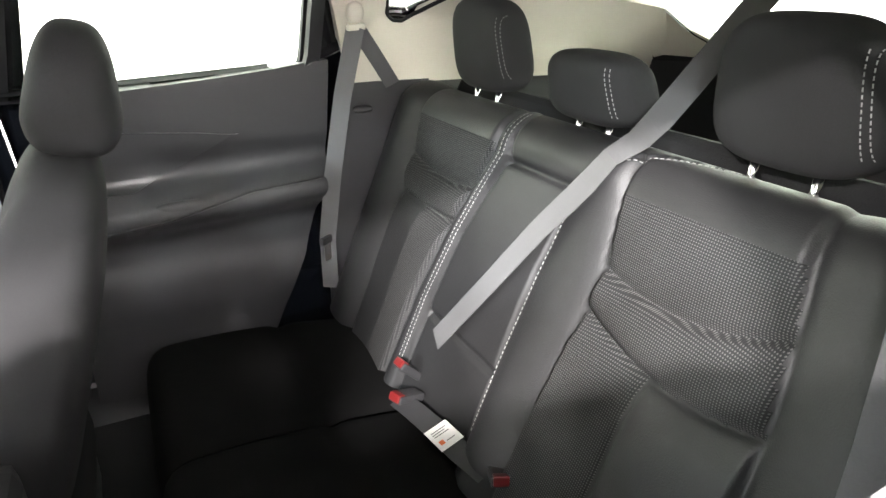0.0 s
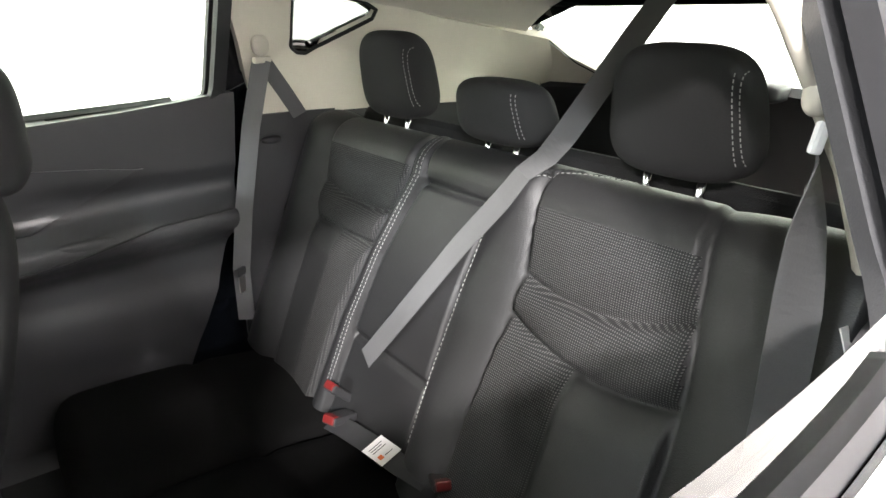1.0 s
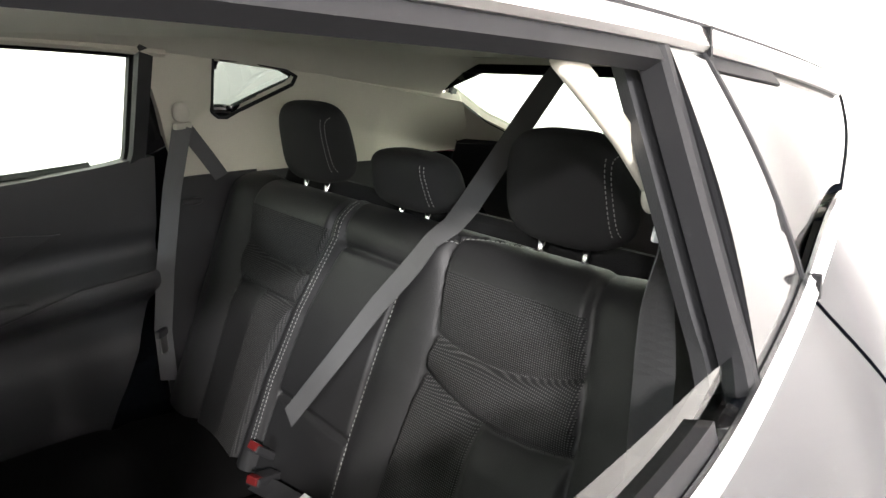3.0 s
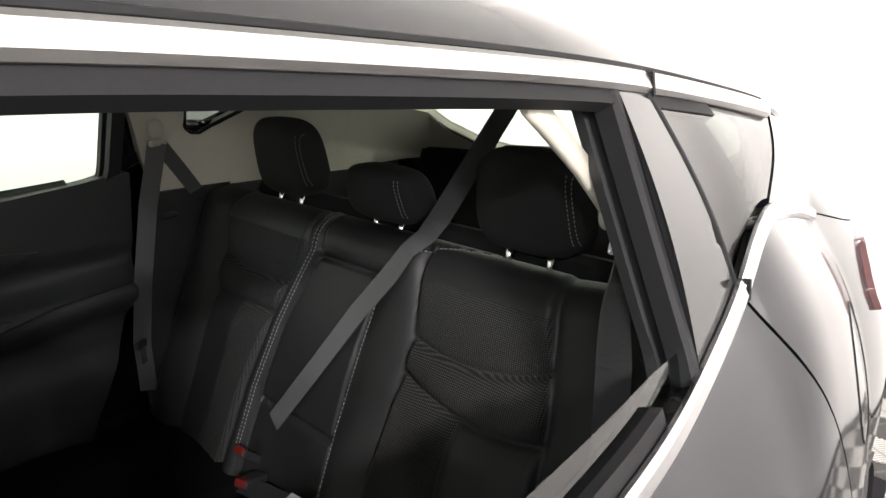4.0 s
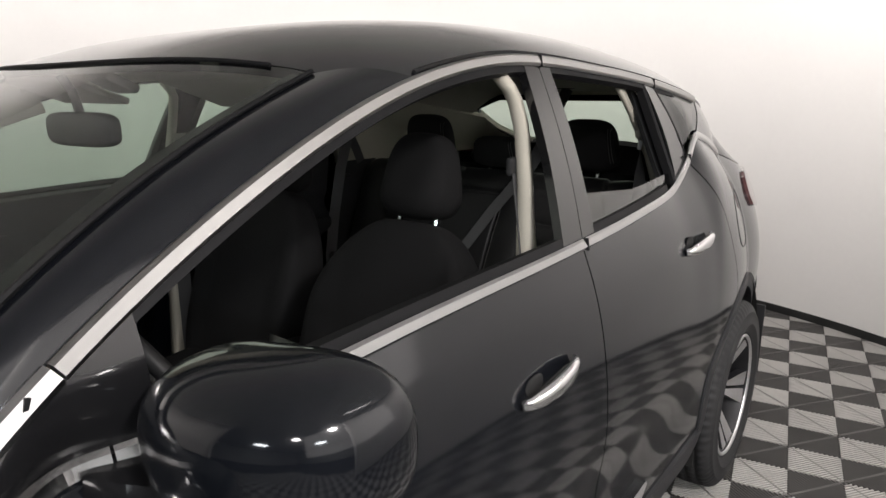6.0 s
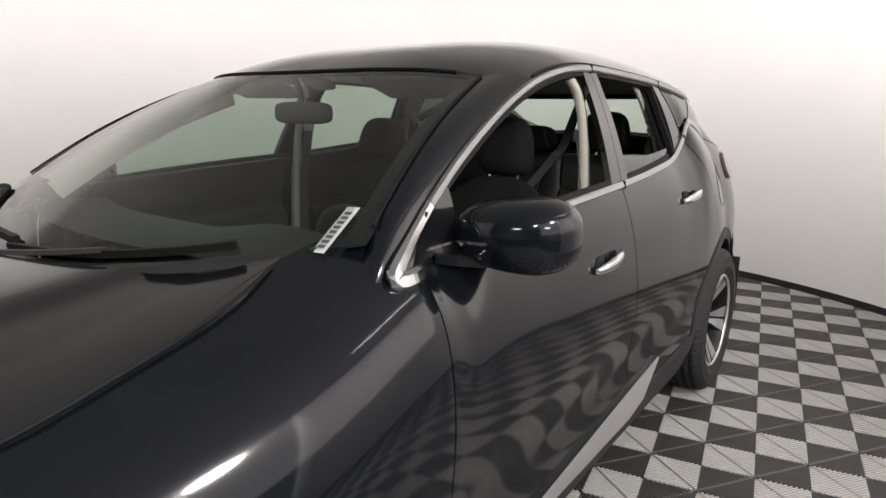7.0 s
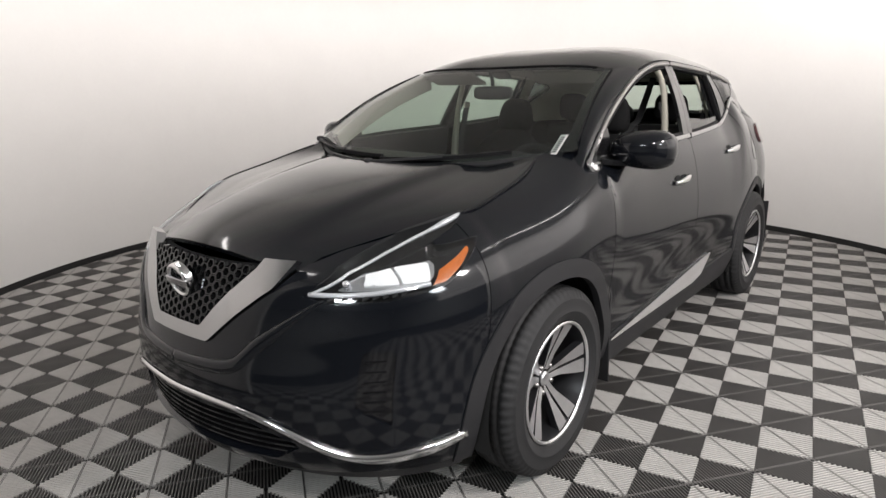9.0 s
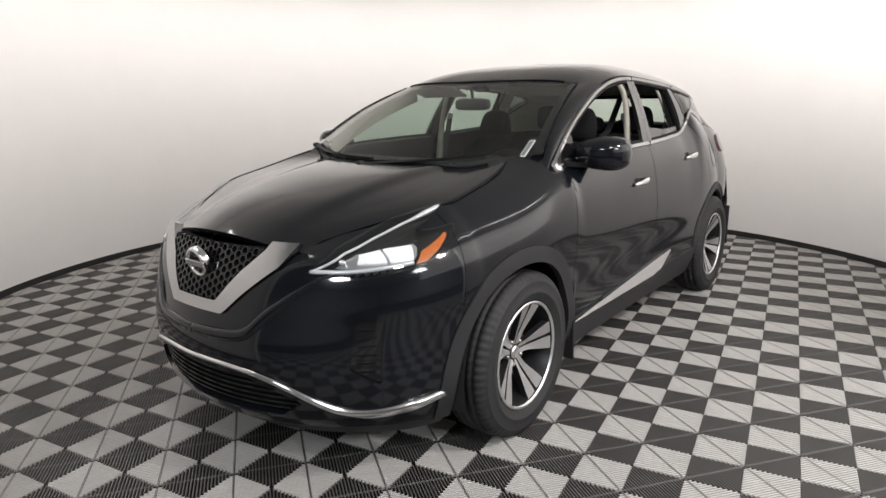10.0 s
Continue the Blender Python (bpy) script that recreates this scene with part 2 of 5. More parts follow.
def sweep(name, path, prof, material, parent=None, up=None, label="", closed=False, smooth=False, scale=None):
    """Carries a closed outline (side, out) along a path; out points along up."""
    path = np.asarray(path, float)
    n, k = len(path), len(prof)
    t = np.roll(path, -1, 0) - np.roll(path, 1, 0) if closed else np.gradient(path, axis=0)
    t /= np.maximum(np.linalg.norm(t, axis=1, keepdims=True), 1e-9)
    up = np.broadcast_to(np.asarray(up if up is not None else (0, 0, 1), float), path.shape)
    side = np.cross(t, up)
    side /= np.maximum(np.linalg.norm(side, axis=1, keepdims=True), 1e-9)
    out = np.cross(side, t)
    sc = np.ones(n) if scale is None else np.asarray(scale, float)
    v = np.concatenate([path[i] + sc[i] * (np.outer([q[0] for q in prof], side[i]) + np.outer([q[1] for q in prof], out[i])) for i in range(n)])
    f = [(i * k + j, i * k + (j + 1) % k, ((i + 1) % n) * k + (j + 1) % k, ((i + 1) % n) * k + j) for i in range(n if closed else n - 1) for j in range(k)]
    if not closed:
        f += [tuple(range(k))[::-1], tuple(range((n - 1) * k, n * k))]
    return mesh_of(name, v, f, material, parent, label, smooth)


def disc(r, k=8):
    return [(r * math.cos(a), r * math.sin(a)) for a in np.linspace(0, 2 * math.pi, k, endpoint=False)]


def band(w, h, r=0.3):
    """A flat outline of width w and height h with cut corners."""
    c = h * r
    return [(-w / 2, 0), (w / 2, 0), (w / 2, h - c), (w / 2 - c, h), (-w / 2 + c, h), (-w / 2, h - c)]


def lathe(name, prof, material, parent=None, label="", seg=64, centre=(0, 0, 0), smooth=True):
    """Turns an outline (radius, y) about the y axis."""
    k = len(prof)
    a = np.linspace(0, 2 * math.pi, seg, endpoint=False)
    v = np.array([(centre[0] + r * math.cos(q), centre[1] + y, centre[2] + r * math.sin(q)) for q in a for r, y in prof])
    f = [(i * k + j, ((i + 1) % seg) * k + j, ((i + 1) % seg) * k + j + 1, i * k + j + 1) for i in range(seg) for j in range(k - 1)]
    return mesh_of(name, v, f, material, parent, label, smooth)


def blob(name, m, sx, sy, sz, material, parent=None, p=3.0, label="", shape=None, nu=40, nv=24):
    """A rounded box: a superellipsoid of half sizes sx, sy, sz."""
    def sg(w, q):
        return np.sign(w) * np.abs(w) ** (2.0 / q)
    u, w = np.meshgrid(np.linspace(0, 2 * math.pi, nu, endpoint=False), np.linspace(-math.pi / 2, math.pi / 2, nv), indexing="ij")
    v = np.stack([sx * sg(np.cos(w), p) * sg(np.cos(u), p), sy * sg(np.cos(w), p) * sg(np.sin(u), p), sz * sg(np.sin(w), p)], -1).reshape(-1, 3)
    if shape:
        v = shape(v)
    v = v @ np.array(m.to_3x3()).T + np.array(m.translation)
    f = [(i * nv + j, ((i + 1) % nu) * nv + j, ((i + 1) % nu) * nv + j + 1, i * nv + j + 1) for i in range(nu) for j in range(nv - 1)]
    return mesh_of(name, v, f, material, parent, label)


def box(name, m, sx, sy, sz, material, parent=None, bevel=0.004, label=""):
    bm = bmesh.new()
    bmesh.ops.create_cube(bm, size=1.0)
    for q in bm.verts:
        q.co = (q.co.x * sx, q.co.y * sy, q.co.z * sz)
    if bevel:
        bmesh.ops.bevel(bm, geom=bm.edges[:], offset=bevel, segments=2, affect="EDGES", profile=0.6)
    bm.transform(m)
    me = bpy.data.meshes.new(name)
    bm.to_mesh(me)
    bm.free()
    me.materials.append(material)
    ob = new(name, me)
    ob.parent = parent
    if label:
        ob["label"] = label
    return ob


def bars(name, m, sizes, material, parent=None):
    """Flat print: thin bars (x, y, w, h) in the plane of m."""
    v, f = [], []
    for x, y, w, h in sizes:
        k = len(v)
        v += [m @ Vector((x, y, 0)), m @ Vector((x + w, y, 0)), m @ Vector((x + w, y + h, 0)), m @ Vector((x, y + h, 0))]
        f.append((k, k + 1, k + 2, k + 3))
    return mesh_of(name, np.array([tuple(q) for q in v]), f, material, parent, smooth=False)


# ---------------------------------------------------------------- booth
def booth_wall():
    a = np.radians(np.arange(-102, 186.1, 2.0))
    v, f = [], []
    for r in (BOOTH_R, BOOTH_R + 0.12):
        for z in (0.0, CEIL):
            v += [(BOOTH_X + r * math.cos(q), BOOTH_Y + r * math.sin(q), z) for q in a]
    n = len(a)
    for i in range(n - 1):
        f += [(i, i + n, i + n + 1, i + 1), (i + 2 * n, i + 2 * n + 1, i + 3 * n + 1, i + 3 * n), (i + n, i + 3 * n, i + 3 * n + 1, i + n + 1)]
    for i in (0, n - 1):
        f.append((i, i + 2 * n, i + 3 * n, i + n))
    w = tagged(mesh_of("wall_round", np.array(v), f, WALL), "warm white curved wall of a photo booth", "wall", kind="structure")
    path = [(BOOTH_X + (BOOTH_R - 0.004) * math.cos(q), BOOTH_Y + (BOOTH_R - 0.004) * math.sin(q), 0.0) for q in a]
    b = sweep("baseboard", path, [(-0.0, 0.0), (0.012, 0.0), (0.012, 0.05), (0.0, 0.055)], BASE, up=(0, 0, 1))
    tagged(b, "thin black skirting along the foot of the white wall", "baseboard", kind="structure")
    return w


booth_wall()
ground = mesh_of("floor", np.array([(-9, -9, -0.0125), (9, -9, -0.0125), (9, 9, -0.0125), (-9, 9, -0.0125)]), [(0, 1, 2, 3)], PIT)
tagged(ground, "ribbed light and dark grey interlocking floor tiles", "floor", kind="structure")
# Unseen ceiling, added pale so that it bounces light onto the hood
top = mesh_of("ceiling", np.array([(-9, -9, CEIL), (9, -9, CEIL), (9, 9, CEIL), (-9, 9, CEIL)]), [(3, 2, 1, 0)], CEILING)
tagged(top, "plain dark grey ceiling above the booth", "ceiling", kind="structure")
# Unseen walls added to enclose the hall and be mirrored in the car
for nm, x0, y0, x1, y1 in (("wall_south", -9, -9, 9, -9), ("wall_west", -9, -9, -9, 9), ("wall_east", 9, -9, 9, 9), ("wall_north", -9, 9, 9, 9)):
    dx, dy = (0, 0.2) if x0 != x1 else (0.2, 0)
    w = mesh_of(nm, np.array([(x0, y0, 0), (x1, y1, 0), (x1, y1, CEIL), (x0, y0, CEIL), (x0 + dx, y0 + dy, 0), (x1 + dx, y1 + dy, 0), (x1 + dx, y1 + dy, CEIL), (x0 + dx, y0 + dy, CEIL)]), [(0, 1, 2, 3), (4, 5, 6, 7), (0, 1, 5, 4), (3, 2, 6, 7), (0, 3, 7, 4), (1, 2, 6, 5)], HALL, smooth=False)
    tagged(w, "plain grey wall of the hall round the booth", "wall", kind="structure")

for deg in range(-90, 171, 26):
    q = math.radians(deg)
    eye = (BOOTH_X + 2.75 * math.cos(q), BOOTH_Y + 2.75 * math.sin(q), 2.85)
    area_lamp("wall_washer", look(eye, (BOOTH_X + 3.9 * math.cos(q), BOOTH_Y + 3.9 * math.sin(q), 1.7)), 1.1, 0.3, 15.0 if deg < -30 else 9.2)
for x, y, power in ((0.1, -3.75, 122), (-2.3, -3.3, 65)):
    area_lamp("ceiling_lamp", pose(x, y, CEIL - 0.05), 0.5, 0.5, power)
# Added fill panel without a known source: brightens door reflections and the cabin
area_lamp("side_softbox", look((0.9, -2.95, 2.05), (0.9, 0.0, 1.75)), 4.2, 1.5, 21)
# Unseen lamps added over the hall to brighten the nose and front floor
for x, y in ((-5.5, -2.0), (-2.0, -6.0)):
    area_lamp("hall_lamp", pose(x, y, CEIL - 0.05), 1.2, 1.2, 115, (0.90, 0.96, 1.0))
# ---------------------------------------------------------------- car body: its governing curves (x to the tail, y to the far side, z up)
suv = tagged(new("suv"), "glossy black mid-size suv with chrome window trim, its side windows lowered", "car")
P_W = spline((-0.3, 0.915), (0.0, 0.942), (0.4, 0.936), (1.0, 0.928), (1.6, 0.928), (2.2, 0.932), (2.7, 0.924), (3.0, 0.888), (3.3, 0.84))
BELT_Z = spline((0.34, 1.16), (0.6, 1.187), (0.92, 1.206), (1.2, 1.215), (1.53, 1.222), (1.75, 1.229), (1.9, 1.237), (2.08, 1.248), (2.19, 1.262), (2.27, 1.288), (2.33, 1.313), (2.37, 1.338), (2.405, 1.374), (2.44, 1.394), (2.52, 1.394), (2.66, 1.370), (2.85, 1.325), (3.0, 1.288), (3.2, 1.240), (3.5, 1.205), (3.85, 1.19))
TOP_Z = spline((-0.75, 0.955), (-0.337, 1.07), (0.0, 1.145), (0.20, 1.20), (0.32, 1.232), (0.40, 1.245), (0.5, 1.235))
SHOULDER = spline((-0.6, 0.20), (-0.33, 0.207), (0.0, 0.25), (0.22, 0.275), (0.36, 0.235), (0.55, 0.14), (0.9, 0.092), (1.3, 0.086), (1.6, 0.090), (1.9, 0.098), (2.1, 0.110), (2.2, 0.122), (2.3, 0.134), (2.4, 0.147), (2.5, 0.157), (2.7, 0.168), (2.95, 0.172), (3.2, 0.18))
LENGTH = spline((-0.6, 0.125), (-0.33, 0.12), (0.2, 0.085), (0.5, 0.10), (0.9, 0.16), (2.0, 0.16), (3.2, 0.2))
LOW = spline((0.2, -0.10), (0.32, -0.045), (0.45, -0.018), (0.6, -0.014), (0.75, -0.002), (0.86, 0.0), (1.6, 0.0))
RAIL_Z = spline((0.34, 1.16), (0.5, 1.27), (0.75, 1.404), (0.97, 1.492), (1.2, 1.556), (1.32, 1.577), (1.45, 1.592), (1.62, 1.598), (1.88, 1.588), (2.3, 1.557), (2.5, 1.531), (2.7, 1.50), (2.9, 1.46), (3.2, 1.40))
RAIL_Y = spline((0.34, 0.835), (0.5, 0.80), (0.75, 0.758), (0.97, 0.725), (1.2, 0.695), (1.45, 0.672), (1.62, 0.665), (1.95, 0.668), (2.3, 0.68), (2.6, 0.697), (2.7, 0.697), (2.9, 0.672), (3.2, 0.555))
NOSE_X = spline((0.18, -0.88), (0.28, -0.985), (0.38, -1.02), (0.5, -1.033), (0.6, -1.028), (0.68, -1.005), (0.76, -0.985), (0.85, -0.95), (0.92, -0.885), (0.96, -0.80), (1.06, -0.55))
TAIL_X = spline((0.25, 3.78), (0.4, 3.88), (0.6, 3.93), (0.8, 3.92), (1.0, 3.86), (1.2, 3.80), (1.4, 3.62))
NOSE_START, TAIL_START = -0.3, 2.95
FRONT_R, REAR_R = (0.0, 0.375), (2.825, 0.375)


def crown_z(x):
    """The upper edge of the side: the fender's top ahead of the pillar, then the belt."""
    w = np.clip((x - 0.40) / 0.14, 0, 1)
    w = w * w * (3 - 2 * w)
    return TOP_Z(np.minimum(x, 0.5)) * (1 - w) + BELT_Z(np.maximum(x, 0.38)) * w


def side_y(x, z):
    """Half the width of the body at x and height z."""
    x, z = np.broadcast_arrays(np.asarray(x, float), np.asarray(z, float))
    xs = np.clip(x, NOSE_START, TAIL_START)
    d = np.maximum(crown_z(xs) - z, 0)
    y = P_W(xs) - SHOULDER(xs) * np.exp(-(d / LENGTH(xs)) ** 1.1) + LOW(z)
    # flared haunches round the wheels
    y = y + 0.012 * np.exp(-((xs - 2.8) / 0.5) ** 2 - ((z - 0.9) / 0.16) ** 2) + 0.010 * np.exp(-((xs - 0.0) / 0.45) ** 2 - ((z - 0.9) / 0.14) ** 2)
    # hollow in the doors
    y = y - 0.012 * np.exp(-((xs - 1.35) / 0.75) ** 2 - ((z - 0.62) / 0.13) ** 2)
    nose = np.clip((NOSE_START - x) / np.maximum(NOSE_START - NOSE_X(z), 0.05), 0, 1)
    tail = np.clip((x - TAIL_START) / np.maximum(TAIL_X(z) - TAIL_START, 0.05), 0, 1)
    return y * np.sqrt(np.maximum(1 - nose ** 2.1, 0)) * (np.maximum(1 - tail ** 2.6, 0)) ** (1 / 2.2)


def glass_y(x, z, bulge=0.012):
    """Half the width of the cabin between belt and rail."""
    b, r = BELT_Z(x), RAIL_Z(x)
    t = np.clip((z - b) / np.maximum(r - b, 0.02), -0.3, 1.2)
    by = side_y(x, b)
    return by + (RAIL_Y(x) - by) * t + bulge * np.sin(np.pi * np.clip(t, 0, 1))


ROOF_C = spline((0.85, 1.57), (1.05, 1.638), (1.3, 1.685), (1.6, 1.712), (2.0, 1.720), (2.4, 1.700), (2.8, 1.656), (3.2, 1.586), (3.4, 1.545))


def roof_z(x, y):
    r = np.clip(np.abs(y) / RAIL_Y(x), 0, 1.1)
    return RAIL_Z(x) + 0.012 + (ROOF_C(x) - RAIL_Z(x) - 0.012) * (1 - r ** 3.6)


def side_panel(name, x0, x1, z0, z1, keeps, material=PAINT, step=0.02, fy=side_y, lift=0.0, rim=0.014, label="", parent=None):
    """A pair of panels, one on each flank."""
    p, f = clip(*grid(x0, x1, z0, z1, step), *keeps)
    v = np.stack([p[:, 0], -fy(p[:, 0], p[:, 1]), p[:, 1]], 1)
    a = skin(name, v, f, material, parent or suv, label, (0, -1, 0), rim, lift)
    b = skin(name, flip_y(v), f, material, parent or suv, label, (0, 1, 0), rim, lift)
    return a, b


def poly(*pts):
    """Signed distance from a closed outline, positive inside."""
    a = np.array(pts, float)
    b = np.roll(a, -1, 0)

    def at(x, z):
        x, z = np.asarray(x, float), np.asarray(z, float)
        d = np.full(x.shape, 1e9)
        inside = np.zeros(x.shape, bool)
        for (x0, z0), (x1, z1) in zip(a, b):
            ex, ez = x1 - x0, z1 - z0
            t = np.clip(((x - x0) * ex + (z - z0) * ez) / (ex * ex + ez * ez), 0, 1)
            d = np.minimum(d, np.hypot(x - x0 - t * ex, z - z0 - t * ez))
            with np.errstate(divide="ignore", invalid="ignore"):
                cross = ((z0 > z) != (z1 > z)) & (x < x0 + (z - z0) * ex / (ez if ez else 1e-12))
            inside ^= cross
        return np.where(inside, d, -d)
    return at


LAMP = poly((-0.846, 0.859), (-0.80, 0.898), (-0.735, 0.938), (-0.62, 0.985), (-0.518, 1.024), (-0.41, 1.058), (-0.322, 1.078), (-0.41, 1.035), (-0.49, 1.004), (-0.535, 0.985),
            (-0.46, 0.993), (-0.362, 1.006), (-0.40, 0.978), (-0.47, 0.935), (-0.545, 0.892), (-0.61, 0.873), (-0.71, 0.852), (-0.80, 0.84))


def outside(c, r, sx=1.0):
    return lambda x, z: ((x - c[0]) / sx) ** 2 + (z - c[1]) ** 2 - r * r


DOOR_F = line((0.3, 0.425), (1.0, 0.425), (1.2, 0.43))
DOOR_M = line((0.3, 1.55), (0.85, 1.548), (1.0, 1.543), (1.22, 1.535), (1.60, 1.620))
DOOR_R = spline((0.3, 2.56), (0.75, 2.64), (0.93, 2.595), (1.02, 2.548), (1.12, 2.485), (1.19, 2.437), (1.26, 2.392), (1.32, 2.364), (1.43, 2.335), (1.56, 2.304))
SILL = line((0.3, 0.40), (0.5, 0.42), (2.0, 0.43), (2.4, 0.44))
GAP = 0.0025

# fenders, doors, quarter panels
side_panel("front_fender", -0.5, 0.45, 0.28, 1.26, (
    lambda x, z: DOOR_F(z) - GAP - x, lambda x, z: crown_z(x) - z, outside((-0.03, 0.375), 0.45),
    lambda x, z: x + 0.397 + 0.12 * np.clip(0.95 - z, -0.2, 0.3), lambda x, z: -LAMP(x, z)))
side_panel("front_door", 0.40, 1.60, 0.36, 1.26, (
    lambda x, z: x - DOOR_F(z) - GAP, lambda x, z: DOOR_M(z) - GAP - x, lambda x, z: BELT_Z(x) - z, lambda x, z: z - SILL(x)))
side_panel("rear_door", 1.45, 2.66, 0.36, 1.40, (
    lambda x, z: x - DOOR_M(z) - GAP, lambda x, z: DOOR_R(z) - GAP - x, lambda x, z: BELT_Z(x) - z, lambda x, z: z - SILL(x), outside(REAR_R, 0.46)))
side_panel("quarter_panel", 2.1, 3.84, 0.36, 1.42, (
    lambda x, z: x - DOOR_R(z) - GAP, lambda x, z: BELT_Z(x) - z, outside(REAR_R, 0.46), lambda x, z: TAIL_X(z) - 0.03 - x,
    lambda x, z: z - 0.42))


def arch(c, r0, r1, sx, x0, x1, name):
    side_panel(name, x0, x1, 0.22, 1.0, (outside(c, r0, sx), lambda x, z: -outside(c, r1, sx)(x, z), lambda x, z: z - 0.24), PLASTIC, 0.015, lift=0.006, rim=0.03,
               label="matt black plastic wheel arch moulding")


arch((-0.03, 0.375), 0.425, 0.495, 1.0, -0.6, 0.55, "arch_moulding")
arch(REAR_R, 0.43, 0.485, 1.0, 2.2, 3.4, "arch_moulding")
side_panel("sill_moulding", 0.36, 2.5, 0.2, 0.47, (lambda x, z: SILL(x) - 0.004 - z, outside((-0.03, 0.375), 0.497), outside(REAR_R, 0.487), lambda x, z: z - 0.24), PLASTIC, 0.02, lift=0.010, rim=0.05,
           label="matt black plastic sill cladding")
SILL_TOP, SILL_LOW = line((0.47, 0.404), (1.84, 0.515), (1.95, 0.43)), line((0.47, 0.398), (1.45, 0.424), (1.60, 0.440), (1.86, 0.514), (1.96, 0.56))
side_panel("sill_strip", 0.46, 1.96, 0.36, 0.54, (lambda x, z: SILL_TOP(x) - z, lambda x, z: z - SILL_LOW(x)), SATIN, 0.015, lambda x, z: side_y(x, SILL_TOP(x)) + 0.014 + (SILL_TOP(x) - z) * 0.55, rim=0.02, label="satin chrome sill strip")

# pillars and frames between belt and rail
def seam(z):
    return DOOR_M(z)


def on_glass(name, x0, x1, keeps, material, lift=0.0, rim=0.02, label="", step=0.015):
    return side_panel(name, x0, x1, 1.14, 1.6, (lambda x, z: z - BELT_Z(x) - 0.002, lambda x, z: RAIL_Z(x) - z, *keeps), material, step, glass_y, lift, rim, label)


on_glass("door_frame", 1.38, 1.64, (lambda x, z: x - seam(z) + 0.088 - 0.06 * (z - 1.23), lambda x, z: seam(z) - 0.0016 - x), GLOSS, 0.004, label="gloss black door pillar cover")
on_glass("door_frame", 1.48, 1.78, (lambda x, z: x - seam(z) - 0.0016, lambda x, z: seam(z) + 0.062 - 0.03 * (z - 1.23) - x), GLOSS, 0.004, label="gloss black door pillar cover")
on_glass("pillar_seal", 1.48, 1.68, (lambda x, z: x - seam(z) + 0.03, lambda x, z: seam(z) + 0.03 - x), SEAL, -0.014, 0.0, "black rubber behind the door gap")
WIN_R = line((1.25, 2.212), (1.29, 2.222), (1.57, 2.232))
on_glass("door_frame", 2.05, 2.5, (lambda x, z: x - WIN_R(z) - 0.012, lambda x, z: DOOR_R(z) - 0.003 - x), GLOSS, 0.004, label="gloss black rear door corner cover")
QUARTER_R = line((1.30, 2.445), (1.385, 2.470), (1.441, 2.595), (1.486, 2.692), (1.55, 2.83))
on_glass("quarter_glass", 2.15, 2.95, (lambda x, z: x - DOOR_R(z) - 0.003, lambda x, z: QUARTER_R(z) - x, lambda x, z: z - BELT_Z(x) - 0.012), DARK_GLASS, 0.0, label="dark tinted fixed rear quarter glass")
FRIT = poly((2.425, 1.532), (2.53, 1.522), (2.63, 1.503), (2.672, 1.482), (2.664, 1.458), (2.485, 1.371), (2.462, 1.373), (2.448, 1.385))
on_glass("quarter_frit", 2.15, 2.95, (lambda x, z: x - DOOR_R(z) - 0.006, lambda x, z: QUARTER_R(z) - 0.002 - x, lambda x, z: z - BELT_Z(x) - 0.014, lambda x, z: -FRIT(x, z)), GLOSS, -0.006, 0.0, "black painted border of the quarter glass")
for s in (-1, 1):
    z = np.linspace(1.335, 1.55, 24)
    x = DOOR_R(z)
    sweep("door_gap", np.stack([x, s * (glass_y(x, z) + 0.003), z], 1), disc(0.0038, 6), SEAL, suv, np.tile([0, s, 0.3], (24, 1)), "black gap behind the rear door")
on_glass("sail_panel", 0.36, 0.70, (lambda x, z: 0.60 - x,), GLOSS, 0.003, label="gloss black triangle ahead of the door glass")
# upper frame of the doors, under the chrome
side_panel("window_frame", 0.6, 2.45, 1.25, 1.6, (lambda x, z: RAIL_Z(x) - z, lambda x, z: z - RAIL_Z(x) + 0.024), SEAL, 0.012, glass_y, 0.002, 0.02)
# rubber at the foot of the windows
side_panel("waist_seal", 0.6, 2.14, 1.14, 1.36, (lambda x, z: z - BELT_Z(x) - 0.004, lambda x, z: BELT_Z(x) + 0.022 - z), SEAL, 0.012, glass_y, 0.003, 0.03)

# chrome: belt and rail
def strip(name, xs, fz, fy, w, label, ws=None):
    xs = np.asarray(xs, float)
    z = fz(xs)
    y = fy(xs, z)
    for s in (-1, 1):
        path = np.stack([xs, s * (y + 0.004), z], 1)
        up = np.tile([0, s * 1.0, 0.25], (len(xs), 1))
        prof = band(w, 0.010, 0.5)
        sweep(name, path, prof, RAIL_SATIN if name == "rail_strip" else SATIN, suv, up, label, smooth=False, scale=ws)


strip("belt_strip", np.concatenate([np.linspace(0.56, 1.9, 40), np.linspace(1.92, 2.95, 50)]), lambda x: BELT_Z(x) - 0.004, side_y, 0.024, "satin chrome strip along the waist")
strip("rail_strip", np.linspace(0.52, 2.675, 90), lambda x: RAIL_Z(x) + 0.002, lambda x, z: RAIL_Y(x), 0.024, "satin chrome strip over the side windows")

